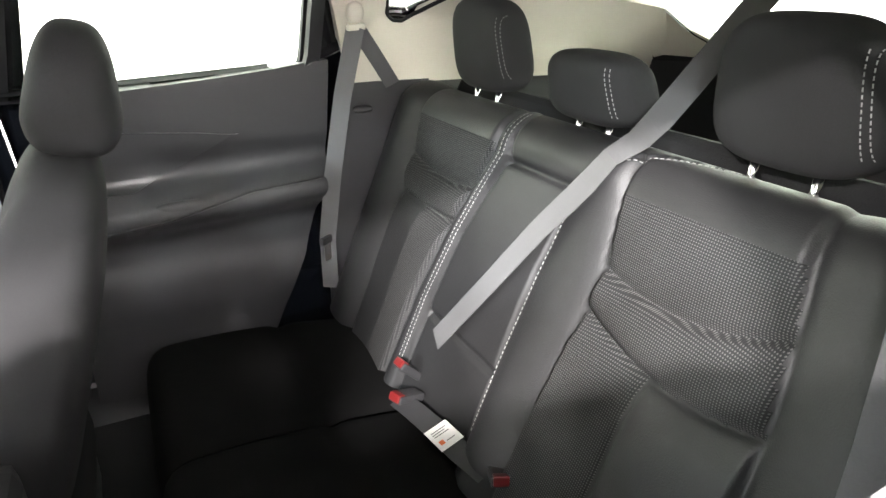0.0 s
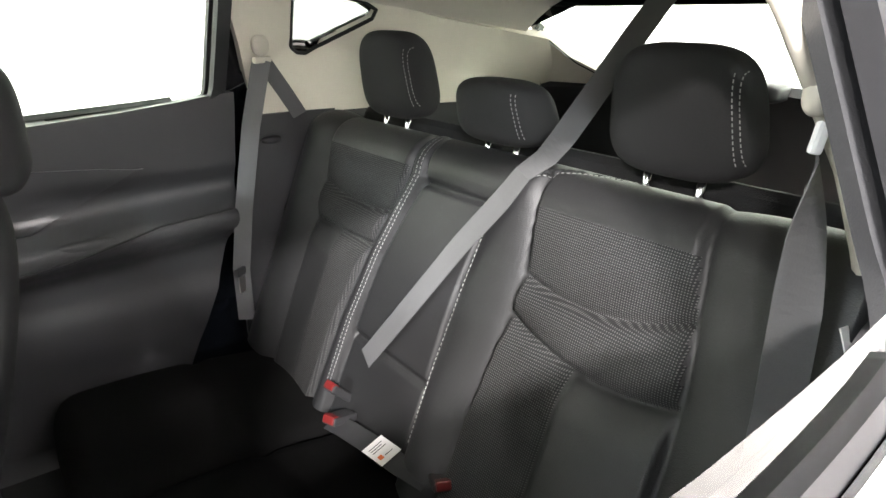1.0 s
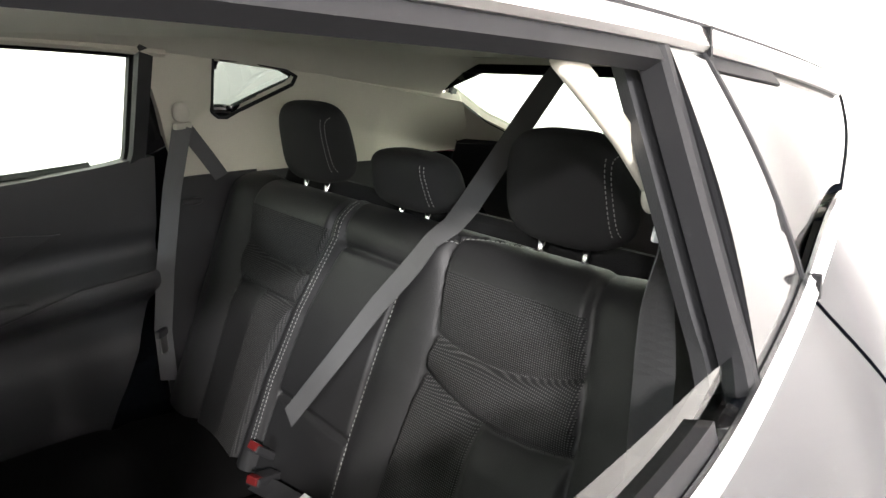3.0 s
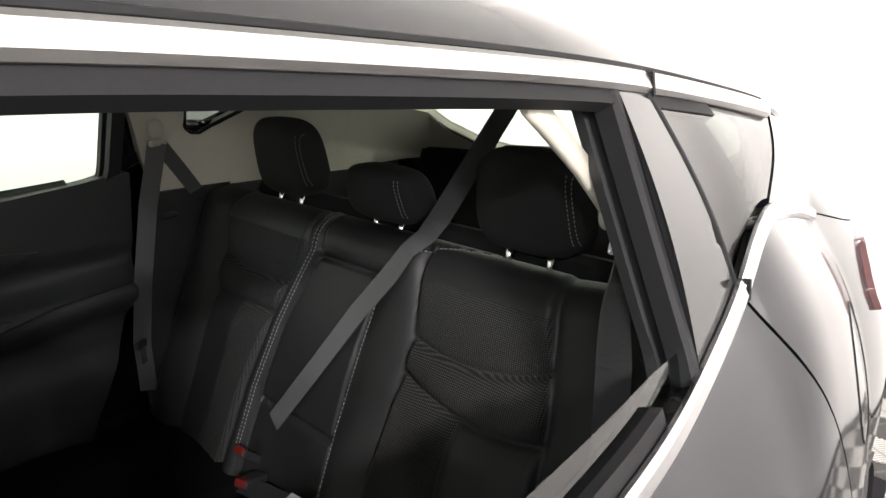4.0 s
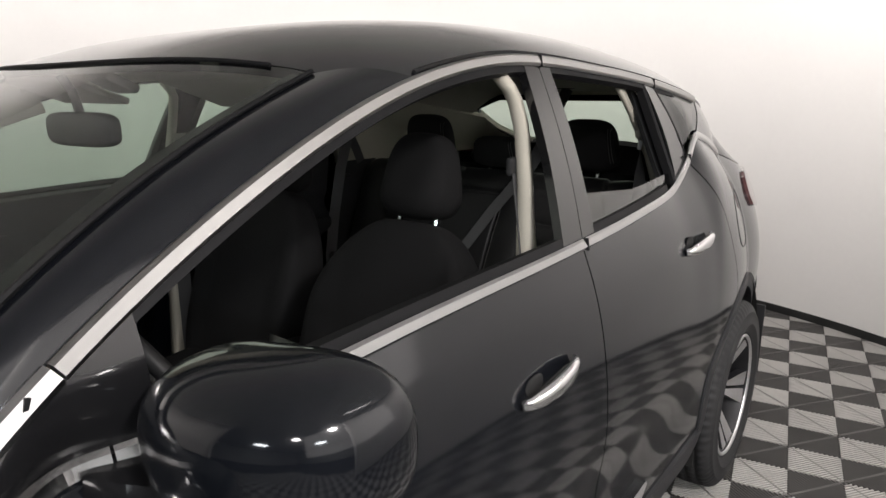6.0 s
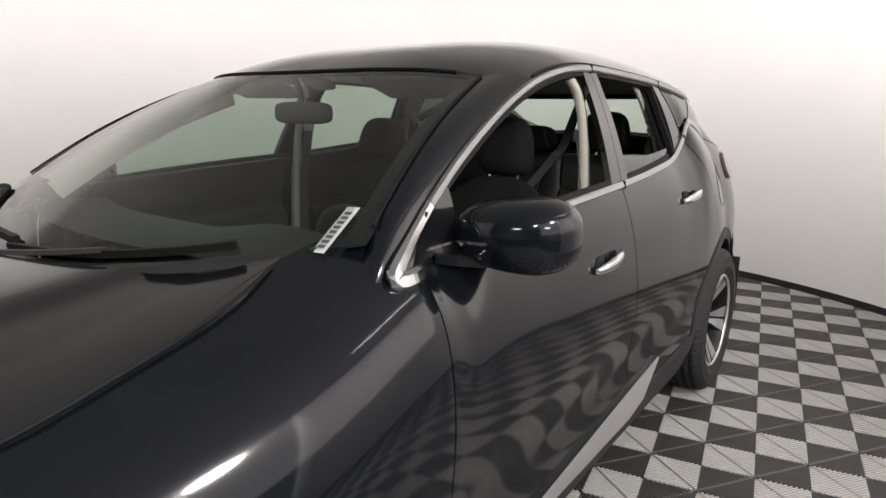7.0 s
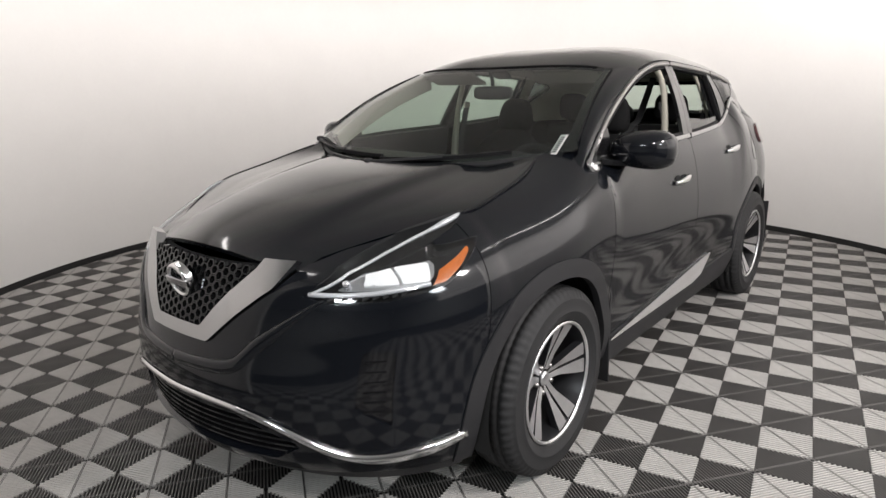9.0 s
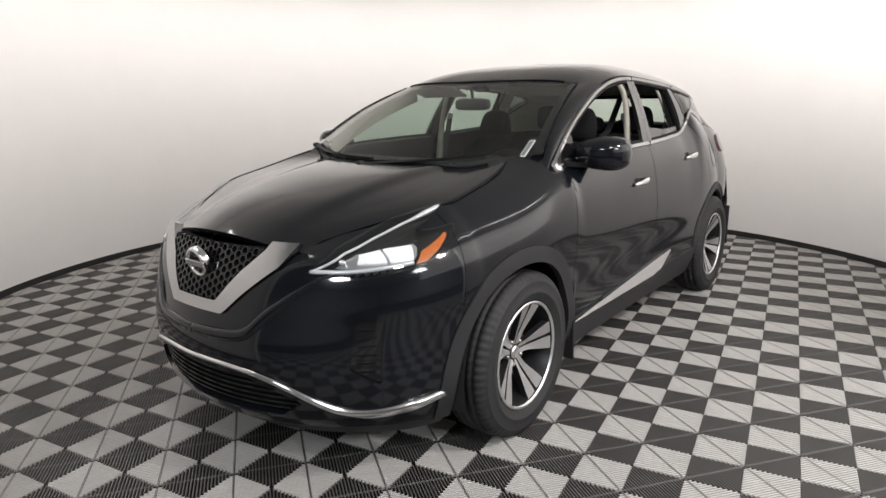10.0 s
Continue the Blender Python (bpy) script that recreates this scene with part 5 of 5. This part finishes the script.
def crease(y, k):
    """Height of the upper (0) and lower (1) cross seam on either outer seat."""
    near = (0.468 + 1.2 * (y + 0.31) ** 2, 0.374 + 1.1 * (y + 0.385) ** 2)[k]
    far = (0.482 + 0.65 * (y - 0.37) ** 2, 0.402 + 0.3 * (y - 0.40) ** 2)[k]
    return np.where(y < 0.05, near, far)


def swell(y, a, b):
    """1 in the middle of the strip from a to b, 0 at its rims and beyond."""
    t = np.clip((y - a) / np.maximum(b - a, 1e-6), 0, 1)
    return np.sin(np.pi * t) ** 0.7


def pillow(y, s, a, b):
    """The stitched middle panel of an outer seat: three swelling fields with cross seams between."""
    c0, c1 = crease(y, 0), crease(y, 1)
    inside = np.clip(np.minimum(y - a, b - y) / 0.012, 0, 1)
    up = np.clip((s - c0) / 0.10, 0, 1) * np.clip((0.70 - s) / 0.10, 0, 1)
    mid = swell(s, c1, c0)
    low = np.clip((c1 - s) / 0.07, 0, 1)
    q = 0.020 * np.sin(np.pi / 2 * up) + 0.018 * mid + 0.020 * np.sin(np.pi / 2 * low)
    return inside * (q - 0.006 * (g1(s - c0, 0.006) + g1(s - c1, 0.006))) - 0.004


def relief(y, s):
    """How far the cover stands out of the plain backrest."""
    e1, e2 = near_edge(s), far_edge(s)
    n0, n1, f0, f1 = near_in(s), near_out(s), far_in(s), far_out(s)
    fade = np.clip((0.74 - s) / 0.12, 0, 1)
    puff = 0.022
    near = y < e1
    far = y > e2
    q = np.where(near, puff + 0.024 * swell(y, n0, e1 + 0.01) * (y > n0) * fade + 0.020 * swell(y, Y_L - 0.04, n1) * (y < n1) * fade + pillow(y, s, n1, n0), 0.0)
    q = np.where(near & (y > n1) & (y < n0), q - 0.004 * g1(y + 0.35, 0.006) * (s < crease(y, 1) - 0.004), q)
    q = np.where(far, puff + 0.018 * swell(y, e2, f0) * (y < f0) * fade + 0.030 * swell(y, f1, Y_R + 0.03) * (y > f1) * fade + pillow(y, s, f0, f1), q)
    mid = ~near & ~far
    q = np.where(mid, puff - 0.004 + 0.010 * swell(s, 0.205, 0.575) + 0.012 * swell(s, 0.578, 0.70) - 0.010 * g1(s - 0.576, 0.006) - 0.010 * g1(s - 0.205, 0.008), q)
    # the gaps between the seats
    q = q - 0.030 * g1(y - e1, 0.0055) - 0.016 * g1(y - e2, 0.005)
    edge = np.maximum(np.maximum(Y_L - y, y - Y_R), 0)
    return q - edge * 2.2


p, f = grid(Y_L - 0.035, Y_R + 0.035, 0.0, 0.735, 0.0045)
pt, nn = face(p[:, 0], p[:, 1])
v = pt + nn * relief(p[:, 0], p[:, 1])[:, None]
cen = np.array([[p[list(q), 0].mean(), p[list(q), 1].mean()] for q in f])
cy, cs = cen[:, 0], cen[:, 1]
near_panel = (cy < near_in(cs) - 0.006) & (cy > near_out(cs) + 0.006)
far_panel = (cy > far_in(cs) + 0.006) & (cy < far_out(cs) - 0.006)
low = cs < crease(cy, 1)
dotted = (cs < 0.60) & ((near_panel & (~low | (cy > -0.348))) | (far_panel & (~low | (cy < 0.40))))
bench = mesh_of("rear_backrest", v, [q[::-1] for q in f], LEATHERETTE, suv, "black split rear backrest with dotted cloth panels", True, [LEATHERETTE, WEAVE], dotted.astype(int))
# back shell
box("backrest_shell", pose(2.52, -0.01, 0.92, 0, math.degrees(0.396), 0), 0.05, 1.36, 0.66, CARPET, bench, 0.02)


def stitches(name, ys, ss, parent, off=0.0012, gap=0.010, length=0.006):
    """A row of short thread dashes on the backrest."""
    ys, ss = np.asarray(ys, float), np.asarray(ss, float)
    pt, nn = face(ys, ss)
    pt = pt + nn * (relief(ys, ss) + off)[:, None]
    return dashes(name, pt, nn, parent, gap, length)


def dashes(name, pt, nn, parent, gap=0.010, length=0.006, w=0.0013):
    seg = np.linalg.norm(np.diff(pt, axis=0), axis=1)
    run = np.concatenate([[0], np.cumsum(seg)])
    v, f = [], []
    at = lambda q: np.array([np.interp(q, run, pt[:, i]) for i in range(3)])
    nat = lambda q: np.array([np.interp(q, run, nn[:, i]) for i in range(3)])
    q = 0.0
    while q + length < run[-1]:
        a, b, n = at(q), at(q + length), nat(q)
        side = np.cross(b - a, n)
        side = side / max(np.linalg.norm(side), 1e-9) * w
        k = len(v)
        v += [a - side, b - side, b + side, a + side, (a + b) / 2 + n * 0.001]
        f += [(k, k + 1, k + 4), (k + 1, k + 2, k + 4), (k + 2, k + 3, k + 4), (k + 3, k, k + 4)]
        q += gap
    return mesh_of(name, np.array(v), f, THREAD, parent, "", False)


ss = np.linspace(0.08, 0.665, 60)
for dy in (0.010, 0.017):
    stitches("stitching", far_edge(ss) + dy, ss, bench)
# near seat: up the inner edge and round its shoulder
ss = np.concatenate([np.linspace(0.10, 0.60, 50), np.linspace(0.61, 0.672, 30)])
stitches("stitching", near_edge(ss) - 0.012, ss - 0.004, bench)

# cushion: three places, with rounded nose
def cushion(y0, y1, name):
    p, f = grid(0.0, 1.0, y0, y1, 0.02)
    a = p[:, 0]
    x = 2.34 - 0.62 * a
    z = 0.60 + 0.055 * np.sin(a * 2.0) + 0.0 * x
    nose_f = np.clip((a - 0.88) / 0.12, 0, 1)
    z = z - 0.16 * nose_f ** 2.2
    x = x - 0.02 * np.sin(nose_f * math.pi)
    e = np.minimum(p[:, 1] - y0, y1 - p[:, 1])
    z = z - 0.028 * np.exp(-e / 0.02) - 0.010 * g1(a - 0.45, 0.03) + 0.012 * np.cos((p[:, 1] - (y0 + y1) / 2) * 2 * math.pi / (y1 - y0))
    return skin(name, np.stack([x, p[:, 1], z], 1), f, CUSHION_SHADED, suv, "black cloth rear seat cushion", (0, 0, 1), 0.15)


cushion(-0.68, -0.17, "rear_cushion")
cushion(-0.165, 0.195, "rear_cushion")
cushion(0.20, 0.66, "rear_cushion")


# headrests
def headrest(name, x, y, z, w, h, d=0.052, posts=(0.05,), tilt=8, post_len=0.05, mat_=CLOTH):
    def shape(v):
        v = v.copy()
        v[:, 1] *= 1 - 0.10 * np.clip(v[:, 2] / h, -1, 1)
        v[:, 0] += 0.010 * (v[:, 1] / w) ** 2 - 0.012 * np.sin(v[:, 2] / h * 1.4)
        return v
    m = pose(x, y, z, 0, tilt, 0)
    hr = blob(name, m, d, w, h, mat_, suv, 3.4, "black padded headrest on two metal posts", shape, 56, 36)
    for dy in (-posts[0], posts[0]):
        a = m @ Vector((0.008, dy, -h + 0.012))
        b = m @ Vector((0.0, dy, -h - post_len))
        sweep("post", [tuple(a), tuple((a + b) / 2), tuple(b)], disc(0.0065, 10), CHROME, hr, (1, 0, 0), "bright metal post", smooth=True)
        blob("post_guide", pose(*b), 0.016, 0.016, 0.008, TRIM, hr, 3, nu=16, nv=10)
    for off in ((-0.86, -0.92) if h > 0.08 else (-0.70, -0.77)):
        zz = np.linspace(-0.62, 0.66, 40)
        pts = []
        for q in zz:
            wz = math.asin(min(abs(q) ** 1.7, 1.0))
            rad = math.cos(wz) ** (2 / 3.4)
            yy = off
            ux = max(1 - (abs(yy) / rad) ** 3.4, 0.0) ** (1 / 3.4) * rad
            pts.append((-d * ux, w * yy, h * q))
        pts = shape(np.array(pts))
        pts = np.array([tuple(m @ Vector(q)) for q in pts])
        nrm = np.tile(np.array(m.to_3x3() @ Vector((-1, -0.5, 0.1))), (40, 1))
        dashes("stitching", pts + nrm * 0.0012, nrm, hr, 0.008, 0.005, 0.0008)
    return hr


headrest("rear_headrest", 2.538, -0.378, 1.338, 0.113, 0.096, 0.056, (0.046,), 2)
headrest("rear_headrest", 2.538, 0.378, 1.338, 0.113, 0.098, 0.056, (0.046,), 2)
headrest("rear_headrest", 2.556, 0.025, 1.292, 0.116, 0.064, 0.056, (0.042,), 2)


# ---------------------------------------------------------------- belts
def belt(name, path, up, w=0.047, label="", parent=None, sub=8):
    path = np.asarray(path, float)
    k = np.arange(len(path))
    q = np.linspace(0, len(path) - 1, (len(path) - 1) * sub + 1)
    pp = np.stack([np.interp(q, k, path[:, i]) for i in range(3)], 1)
    if np.ndim(up) == 2:
        up = np.stack([np.interp(q, k, np.asarray(up, float)[:, i]) for i in range(3)], 1)
    return sweep(name, pp, [(-w / 2, -0.0007), (0, -0.0009), (w / 2, -0.0007), (w / 2, 0.0007), (0, 0.0009), (-w / 2, 0.0007)], WEBBING, parent or suv, up, label, smooth=False)


# far outer belt
fb = new("seat_belt")
fb.parent = suv
fb["label"] = "grey webbing seat belt hanging from its pillar anchor"
belt("webbing", [(2.335, 0.675, 1.365), (2.30, 0.70, 1.20), (2.262, 0.715, 0.98), (2.238, 0.72, 0.81), (2.235, 0.715, 0.66)], (-0.75, -1, 0), 0.047, "", fb)
belt("webbing", [(2.345, 0.69, 1.36), (2.40, 0.70, 1.28), (2.445, 0.715, 1.215)], (-0.6, -1, 0.2), 0.04, "", fb)
blob("anchor", pose(2.338, 0.682, 1.398), 0.022, 0.014, 0.026, LIP, fb, 2.4, "pale belt anchor cap")
box("guide", pose(2.335, 0.672, 1.365, 0, 0, 30), 0.062, 0.014, 0.016, LIP, fb, 0.005)
box("tongue", pose(2.236, 0.712, 0.81, 0, 0, 35), 0.062, 0.014, 0.022, TRIM, fb, 0.005)
box("tongue_plate", pose(2.232, 0.708, 0.775, 0, 0, 35), 0.026, 0.004, 0.05, STEEL, fb, 0.001)
# near outer belt
nb = new("seat_belt")
nb.parent = suv
nb["label"] = "grey webbing seat belt hanging from its pillar anchor"
belt("webbing", [(2.316, -0.662, 1.352), (2.322, -0.664, 1.275), (2.326, -0.668, 1.19), (2.326, -0.670, 1.08), (2.31, -0.675, 0.95), (2.25, -0.68, 0.70)], [(0.45, -0.9, 0), (-0.35, -0.95, 0), (-0.8, -0.6, 0), (-0.9, -0.45, 0), (-0.9, -0.4, 0), (-0.9, -0.4, 0)], 0.047, "", nb)
blob("anchor", pose(2.292, -0.664, 1.408), 0.018, 0.012, 0.020, LIP, nb, 2.4, "pale belt anchor cap")
box("guide", pose(2.312, -0.662, 1.368, 0, 10, -30), 0.013, 0.008, 0.032, WHITE, nb, 0.004, "white belt guide")
# middle belt from the roof, over the backrest and down to its buckle
mb = new("seat_belt")
mb.parent = suv
mb["label"] = "grey webbing middle seat belt drawn from the roof across the backrest"
over = np.array([(2.93, -0.090, 1.545), (2.84, -0.102, 1.485), (2.76, -0.118, 1.432), (2.68, -0.132, 1.374), (2.60, -0.146, 1.316), (2.535, -0.156, 1.268), (2.495, -0.158, 1.240)])
lie = np.array([(-0.62, -0.62, 0.45), (-0.62, -0.62, 0.45), (-0.62, -0.60, 0.48), (-0.58, -0.50, 0.60), (-0.58, -0.45, 0.64), (-0.58, -0.40, 0.68), (-0.68, -0.20, 0.68)])
ss3 = np.linspace(0.625, 0.19, 14)
pt, nn = face(np.interp(ss3, [0.19, 0.343, 0.494, 0.572, 0.64], [0.115, 0.028, -0.056, -0.108, -0.150]), ss3)
pt = pt + nn * 0.056
belt("webbing", np.vstack([over, pt]), np.vstack([lie, nn]), 0.047, "", mb, 4)
box("retractor", pose(2.95, -0.07, 1.558), 0.09, 0.11, 0.03, TRIM, mb, 0.01)


# buckles in the cleft of the seat
def buckle(m, red_on=True):
    b = new("belt_buckle")
    b.parent = suv
    b["label"] = "black belt buckle with a red release button"
    box("buckle_body", m, 0.075, 0.036, 0.020, TRIM, b, 0.006)
    box("release_button", m @ pose(-0.031, 0, 0.003), 0.018, 0.028, 0.018, RED, b, 0.003, "red push button")
    return b


buckle(pose(2.256, -0.168, 0.684, 0, 22, 65))
buckle(pose(2.212, 0.125, 0.672, 0, 20, 20))
buckle(pose(2.245, 0.187, 0.690, 0, 45, 10))
strap = belt("buckle_strap", [(2.20, 0.14, 0.660), (2.208, 0.08, 0.668), (2.220, 0.0, 0.672), (2.232, -0.07, 0.668), (2.25, -0.14, 0.664)], (-0.25, -0.1, 1), 0.045, "dark webbing strap lying in the seat cleft")
strap.data.materials[0] = TRIM
lm = pose(2.2235, -0.022, 0.6745, 3, -12, 9)
lab = bars("label_tag", lm, [(-0.026, -0.030, 0.052, 0.060)], PAPER, strap)
lab["label"] = "white printed cloth label"
bars("label_print", lm @ pose(0, 0, 0.0008), [(-0.018, 0.004 + 0.006 * k, 0.034 - 0.006 * (k % 2), 0.0022) for k in range(3)] + [(-0.004, -0.016, 0.02, 0.002)], INK, lab)
bars("label_mark", lm @ pose(0, 0, 0.0008), [(-0.018, -0.018, 0.010, 0.011)], ORANGE_INK, lab)
blob("seat_lever", pose(2.36, 0.722, 1.155), 0.028, 0.010, 0.010, TRIM, suv, 2.5, "black oval release lever")
box("side_tag", pose(2.437, -0.682, 1.13, 0, 24, 80), 0.002, 0.014, 0.032, PAPER, suv, 0.0005, "small white sewn side tag")


# ---------------------------------------------------------------- front seats
def front_seat(x, y, label, head=0.114, lift=0.0):
    st = new("front_seat")
    st.parent = suv
    st["label"] = label

    def back(v):
        v = v.copy()
        v[:, 1] *= 1 - 0.28 * np.clip((v[:, 2] - 0.10) / 0.26, 0, 1) ** 1.5
        v[:, 0] -= 0.035 * np.clip((np.abs(v[:, 1]) - 0.15) / 0.1, 0, 1) * (v[:, 0] < 0)
        return v
    blob("seat_back", pose(x + 0.02, y, 0.85, 0, 17, 0), 0.085, 0.265, 0.375, FRONT_CLOTH, st, 3.6, "", back, 56, 40)
    blob("seat_cushion", pose(x - 0.24, y, 0.55, 0, -6, 0), 0.29, 0.265, 0.10, FRONT_CLOTH, st, 4, "", None, 48, 24)
    blob("seat_base", pose(x - 0.22, y, 0.44), 0.26, 0.22, 0.06, TRIM, st, 5)

    def top_(v):
        v = v.copy()
        v[:, 1] *= 1 - 0.16 * np.clip(v[:, 2] / 0.12, -1, 1)
        v[:, 0] *= 1 - 0.30 * np.clip(v[:, 2] / 0.12, -0.4, 1)
        return v
    blob("seat_headrest", pose(x + 0.160, y, 1.302 + lift, 0, 10, 0), 0.070, head, 0.110, FRONT_CLOTH, st, 3.3, "", top_, 48, 30)
    for dy in (-0.06, 0.06):
        sweep("post", [(x + 0.145, y + dy, 1.23), (x + 0.125, y + dy, 1.16)], disc(0.007, 8), CHROME, st, (1, 0, 0))


front_seat(1.56, 0.38, "black front passenger seat set well back")
front_seat(1.405, -0.38, "black driver seat with padded headrest", 0.098, 0.02)

# ---------------------------------------------------------------- dashboard, wheel, console, mirror, visors
yy = np.linspace(-0.76, 0.76, 31)
prof = [(0.24, 1.165), (0.34, 1.175), (0.48, 1.165), (0.60, 1.13), (0.66, 1.06), (0.66, 0.90), (0.60, 0.72), (0.52, 0.60)]
v = np.array([(px - 0.03 + 0.16 * (abs(q) / 0.76) ** 2 * (0.6 - px > 0), q, pz - 0.012 * (abs(q) / 0.76) ** 2 + (0.035 * math.exp(-((q + 0.37) / 0.17) ** 2) if 0.4 < px < 0.65 and pz > 1.0 else 0)) for q in yy for px, pz in prof])
k = len(prof)
f = [(i * k + j, i * k + j + 1, (i + 1) * k + j + 1, (i + 1) * k + j) for i in range(30) for j in range(k - 1)]
skin("dashboard", v, f, TRIM, suv, "dark soft dashboard", (0, 0, 1), 0.0)
box("console", pose(1.05, 0, 0.62), 1.0, 0.24, 0.34, TRIM, suv, 0.04)
a = np.linspace(0, 2 * math.pi, 40, endpoint=False)
sw = np.array([(0.0, 0.185 * math.cos(q), 0.185 * math.sin(q)) for q in a])
wm = pose(0.80, -0.37, 1.035, 0, -26, 0)
sw = np.array([tuple(wm @ Vector(q)) for q in sw])
st = sweep("steering_wheel", sw, disc(0.015, 10), LEATHERETTE, suv, tuple(wm.to_3x3() @ Vector((1, 0, 0))), "black steering wheel", True, True)
blob("wheel_hub", wm, 0.03, 0.08, 0.06, TRIM, st, 3)
for q in (0.0, math.pi, -math.pi / 2):
    e = wm @ Vector((0, 0.18 * math.cos(q), 0.18 * math.sin(q)))
    sweep("wheel_spoke", [tuple(wm.translation), tuple(e)], [(-0.02, -0.008), (0.02, -0.008), (0.02, 0.008), (-0.02, 0.008)], TRIM, st, tuple(wm.to_3x3() @ Vector((1, 0.01, 0.01))))
im = blob("rear_view_mirror", pose(0.93, 0.03, 1.455, 0, 0, 8), 0.022, 0.115, 0.036, TRIM, suv, 4, "dark inside mirror hanging at the windshield")
sweep("mirror_stem", [(0.93, 0.03, 1.48), (0.92, 0.03, 1.53), (0.90, 0.03, 1.565)], disc(0.010, 8), TRIM, im, (1, 0, 0))
box("sensor_pod", pose(1.005, 0.03, 1.552, 0, 24, 0), 0.08, 0.10, 0.025, TRIM, suv, 0.015)
for y in (-0.36, 0.40):
    box("sun_visor", pose(1.06, y, 1.535, 0, 20, 0), 0.16, 0.36, 0.018, HEADLINER, suv, 0.008, "pale folded sun visor")
# front belts
for s, x, dy in ((1, 1.51, 0.0), (-1, 1.508, 0.045)):
    bb = new("seat_belt")
    bb.parent = suv
    bb["label"] = "grey webbing front seat belt on its pillar"
    guide_mat = LIP if s > 0 else TRIM
    belt("webbing", [(x, s * (0.645 + dy), 1.36), (x - 0.01, s * (0.68 + dy), 1.15), (x - 0.01, s * (0.70 + dy), 0.85), (x - 0.01, s * (0.70 + dy), 0.55)], (-0.2, -s, 0.1), 0.047, "", bb)
    box("guide", pose(x, s * (0.642 + dy), 1.375), 0.06, 0.014, 0.04, guide_mat, bb, 0.008)
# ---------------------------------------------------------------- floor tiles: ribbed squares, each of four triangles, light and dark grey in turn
TILE_S = 0.286
RIB, DEEP = 0.52, 0.012
TILE_ANGLE, TILE_X, TILE_Y = 54.4, 0.897, -1.679


def tile_mesh():
    v, f, tone = [], [], []
    h, n = TILE_S / 2 - 0.0015, 22
    pitch = TILE_S / n
    for q in range(4):
        c, s = math.cos(q * math.pi / 2), math.sin(q * math.pi / 2)
        for i in range(n):
            rib = RIB * (1.0, 0.72)[q % 2]
            u0 = -TILE_S / 2 + (i + 0.5) * pitch - pitch * rib / 2
            u1 = u0 + pitch * rib
            inner = min(abs((u0 + u1) / 2) + 0.002, h - 0.004)
            if h - inner < 0.006:
                continue
            k = len(v)
            for u, w, z in ((u0, -h, 0), (u1, -h, 0), (u1, -inner, 0), (u0, -inner, 0), (u0, -h, -DEEP), (u1, -h, -DEEP), (u1, -inner, -DEEP), (u0, -inner, -DEEP)):
                v.append((u * c - w * s, u * s + w * c, z))
            f += [(k, k + 1, k + 2, k + 3), (k + 1, k + 5, k + 6, k + 2), (k, k + 3, k + 7, k + 4), (k, k + 4, k + 5, k + 1)]
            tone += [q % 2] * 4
    # thin rim of the tile
    for q in range(4):
        c, s = math.cos(q * math.pi / 2), math.sin(q * math.pi / 2)
        k = len(v)
        for u, w in ((-h, -h), (h, -h), (h, -h + 0.0030), (-h, -h + 0.0030)):
            v.append((u * c - w * s, u * s + w * c, 0.0008))
        f.append((k, k + 1, k + 2, k + 3))
        tone.append(2)
    return v, f, tone


def lay_tiles():
    v, f, tone = tile_mesh()
    me = bpy.data.meshes.new("floor_tile")
    me.from_pydata(v, [], f)
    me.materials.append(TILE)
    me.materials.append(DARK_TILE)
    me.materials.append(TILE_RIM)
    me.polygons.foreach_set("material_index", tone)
    ca, sa = math.cos(math.radians(TILE_ANGLE)), math.sin(math.radians(TILE_ANGLE))
    spots = []
    for i in range(-34, 35):
        for j in range(-34, 35):
            x, y = TILE_X + TILE_S * (i * ca - j * sa), TILE_Y + TILE_S * (i * sa + j * ca)
            if math.hypot(x - BOOTH_X, y - BOOTH_Y) < BOOTH_R + 0.25 or (-3.5 < x < 4.2 and -4.0 < y < 0.5):
                if not (0.5 < x < 2.4 and -0.5 < y < 0.7):
                    spots.append((x, y))
    near = sorted(spots, key=lambda p: min(math.hypot(p[0] + 0.9, p[1] + 1.6), math.hypot(p[0] - 1.0, p[1] + 1.9)))
    for x, y in near[:300]:
        ob = new("tile", me)
        ob.parent = ground
        ob.matrix_basis = pose(x, y, 0, 0, 0, TILE_ANGLE)
    a = np.array(v)
    r = np.array([[ca, sa, 0], [-sa, ca, 0], [0, 0, 1]])
    base = a @ r
    fa = np.array(f)
    vs = np.concatenate([base + np.array([x, y, 0]) for x, y in near[300:]])
    fs = np.concatenate([fa + len(a) * k for k in range(len(near) - 300)])
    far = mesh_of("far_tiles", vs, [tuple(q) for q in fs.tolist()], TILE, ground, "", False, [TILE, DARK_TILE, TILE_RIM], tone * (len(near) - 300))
    far["kind"] = "stuff"


lay_tiles()
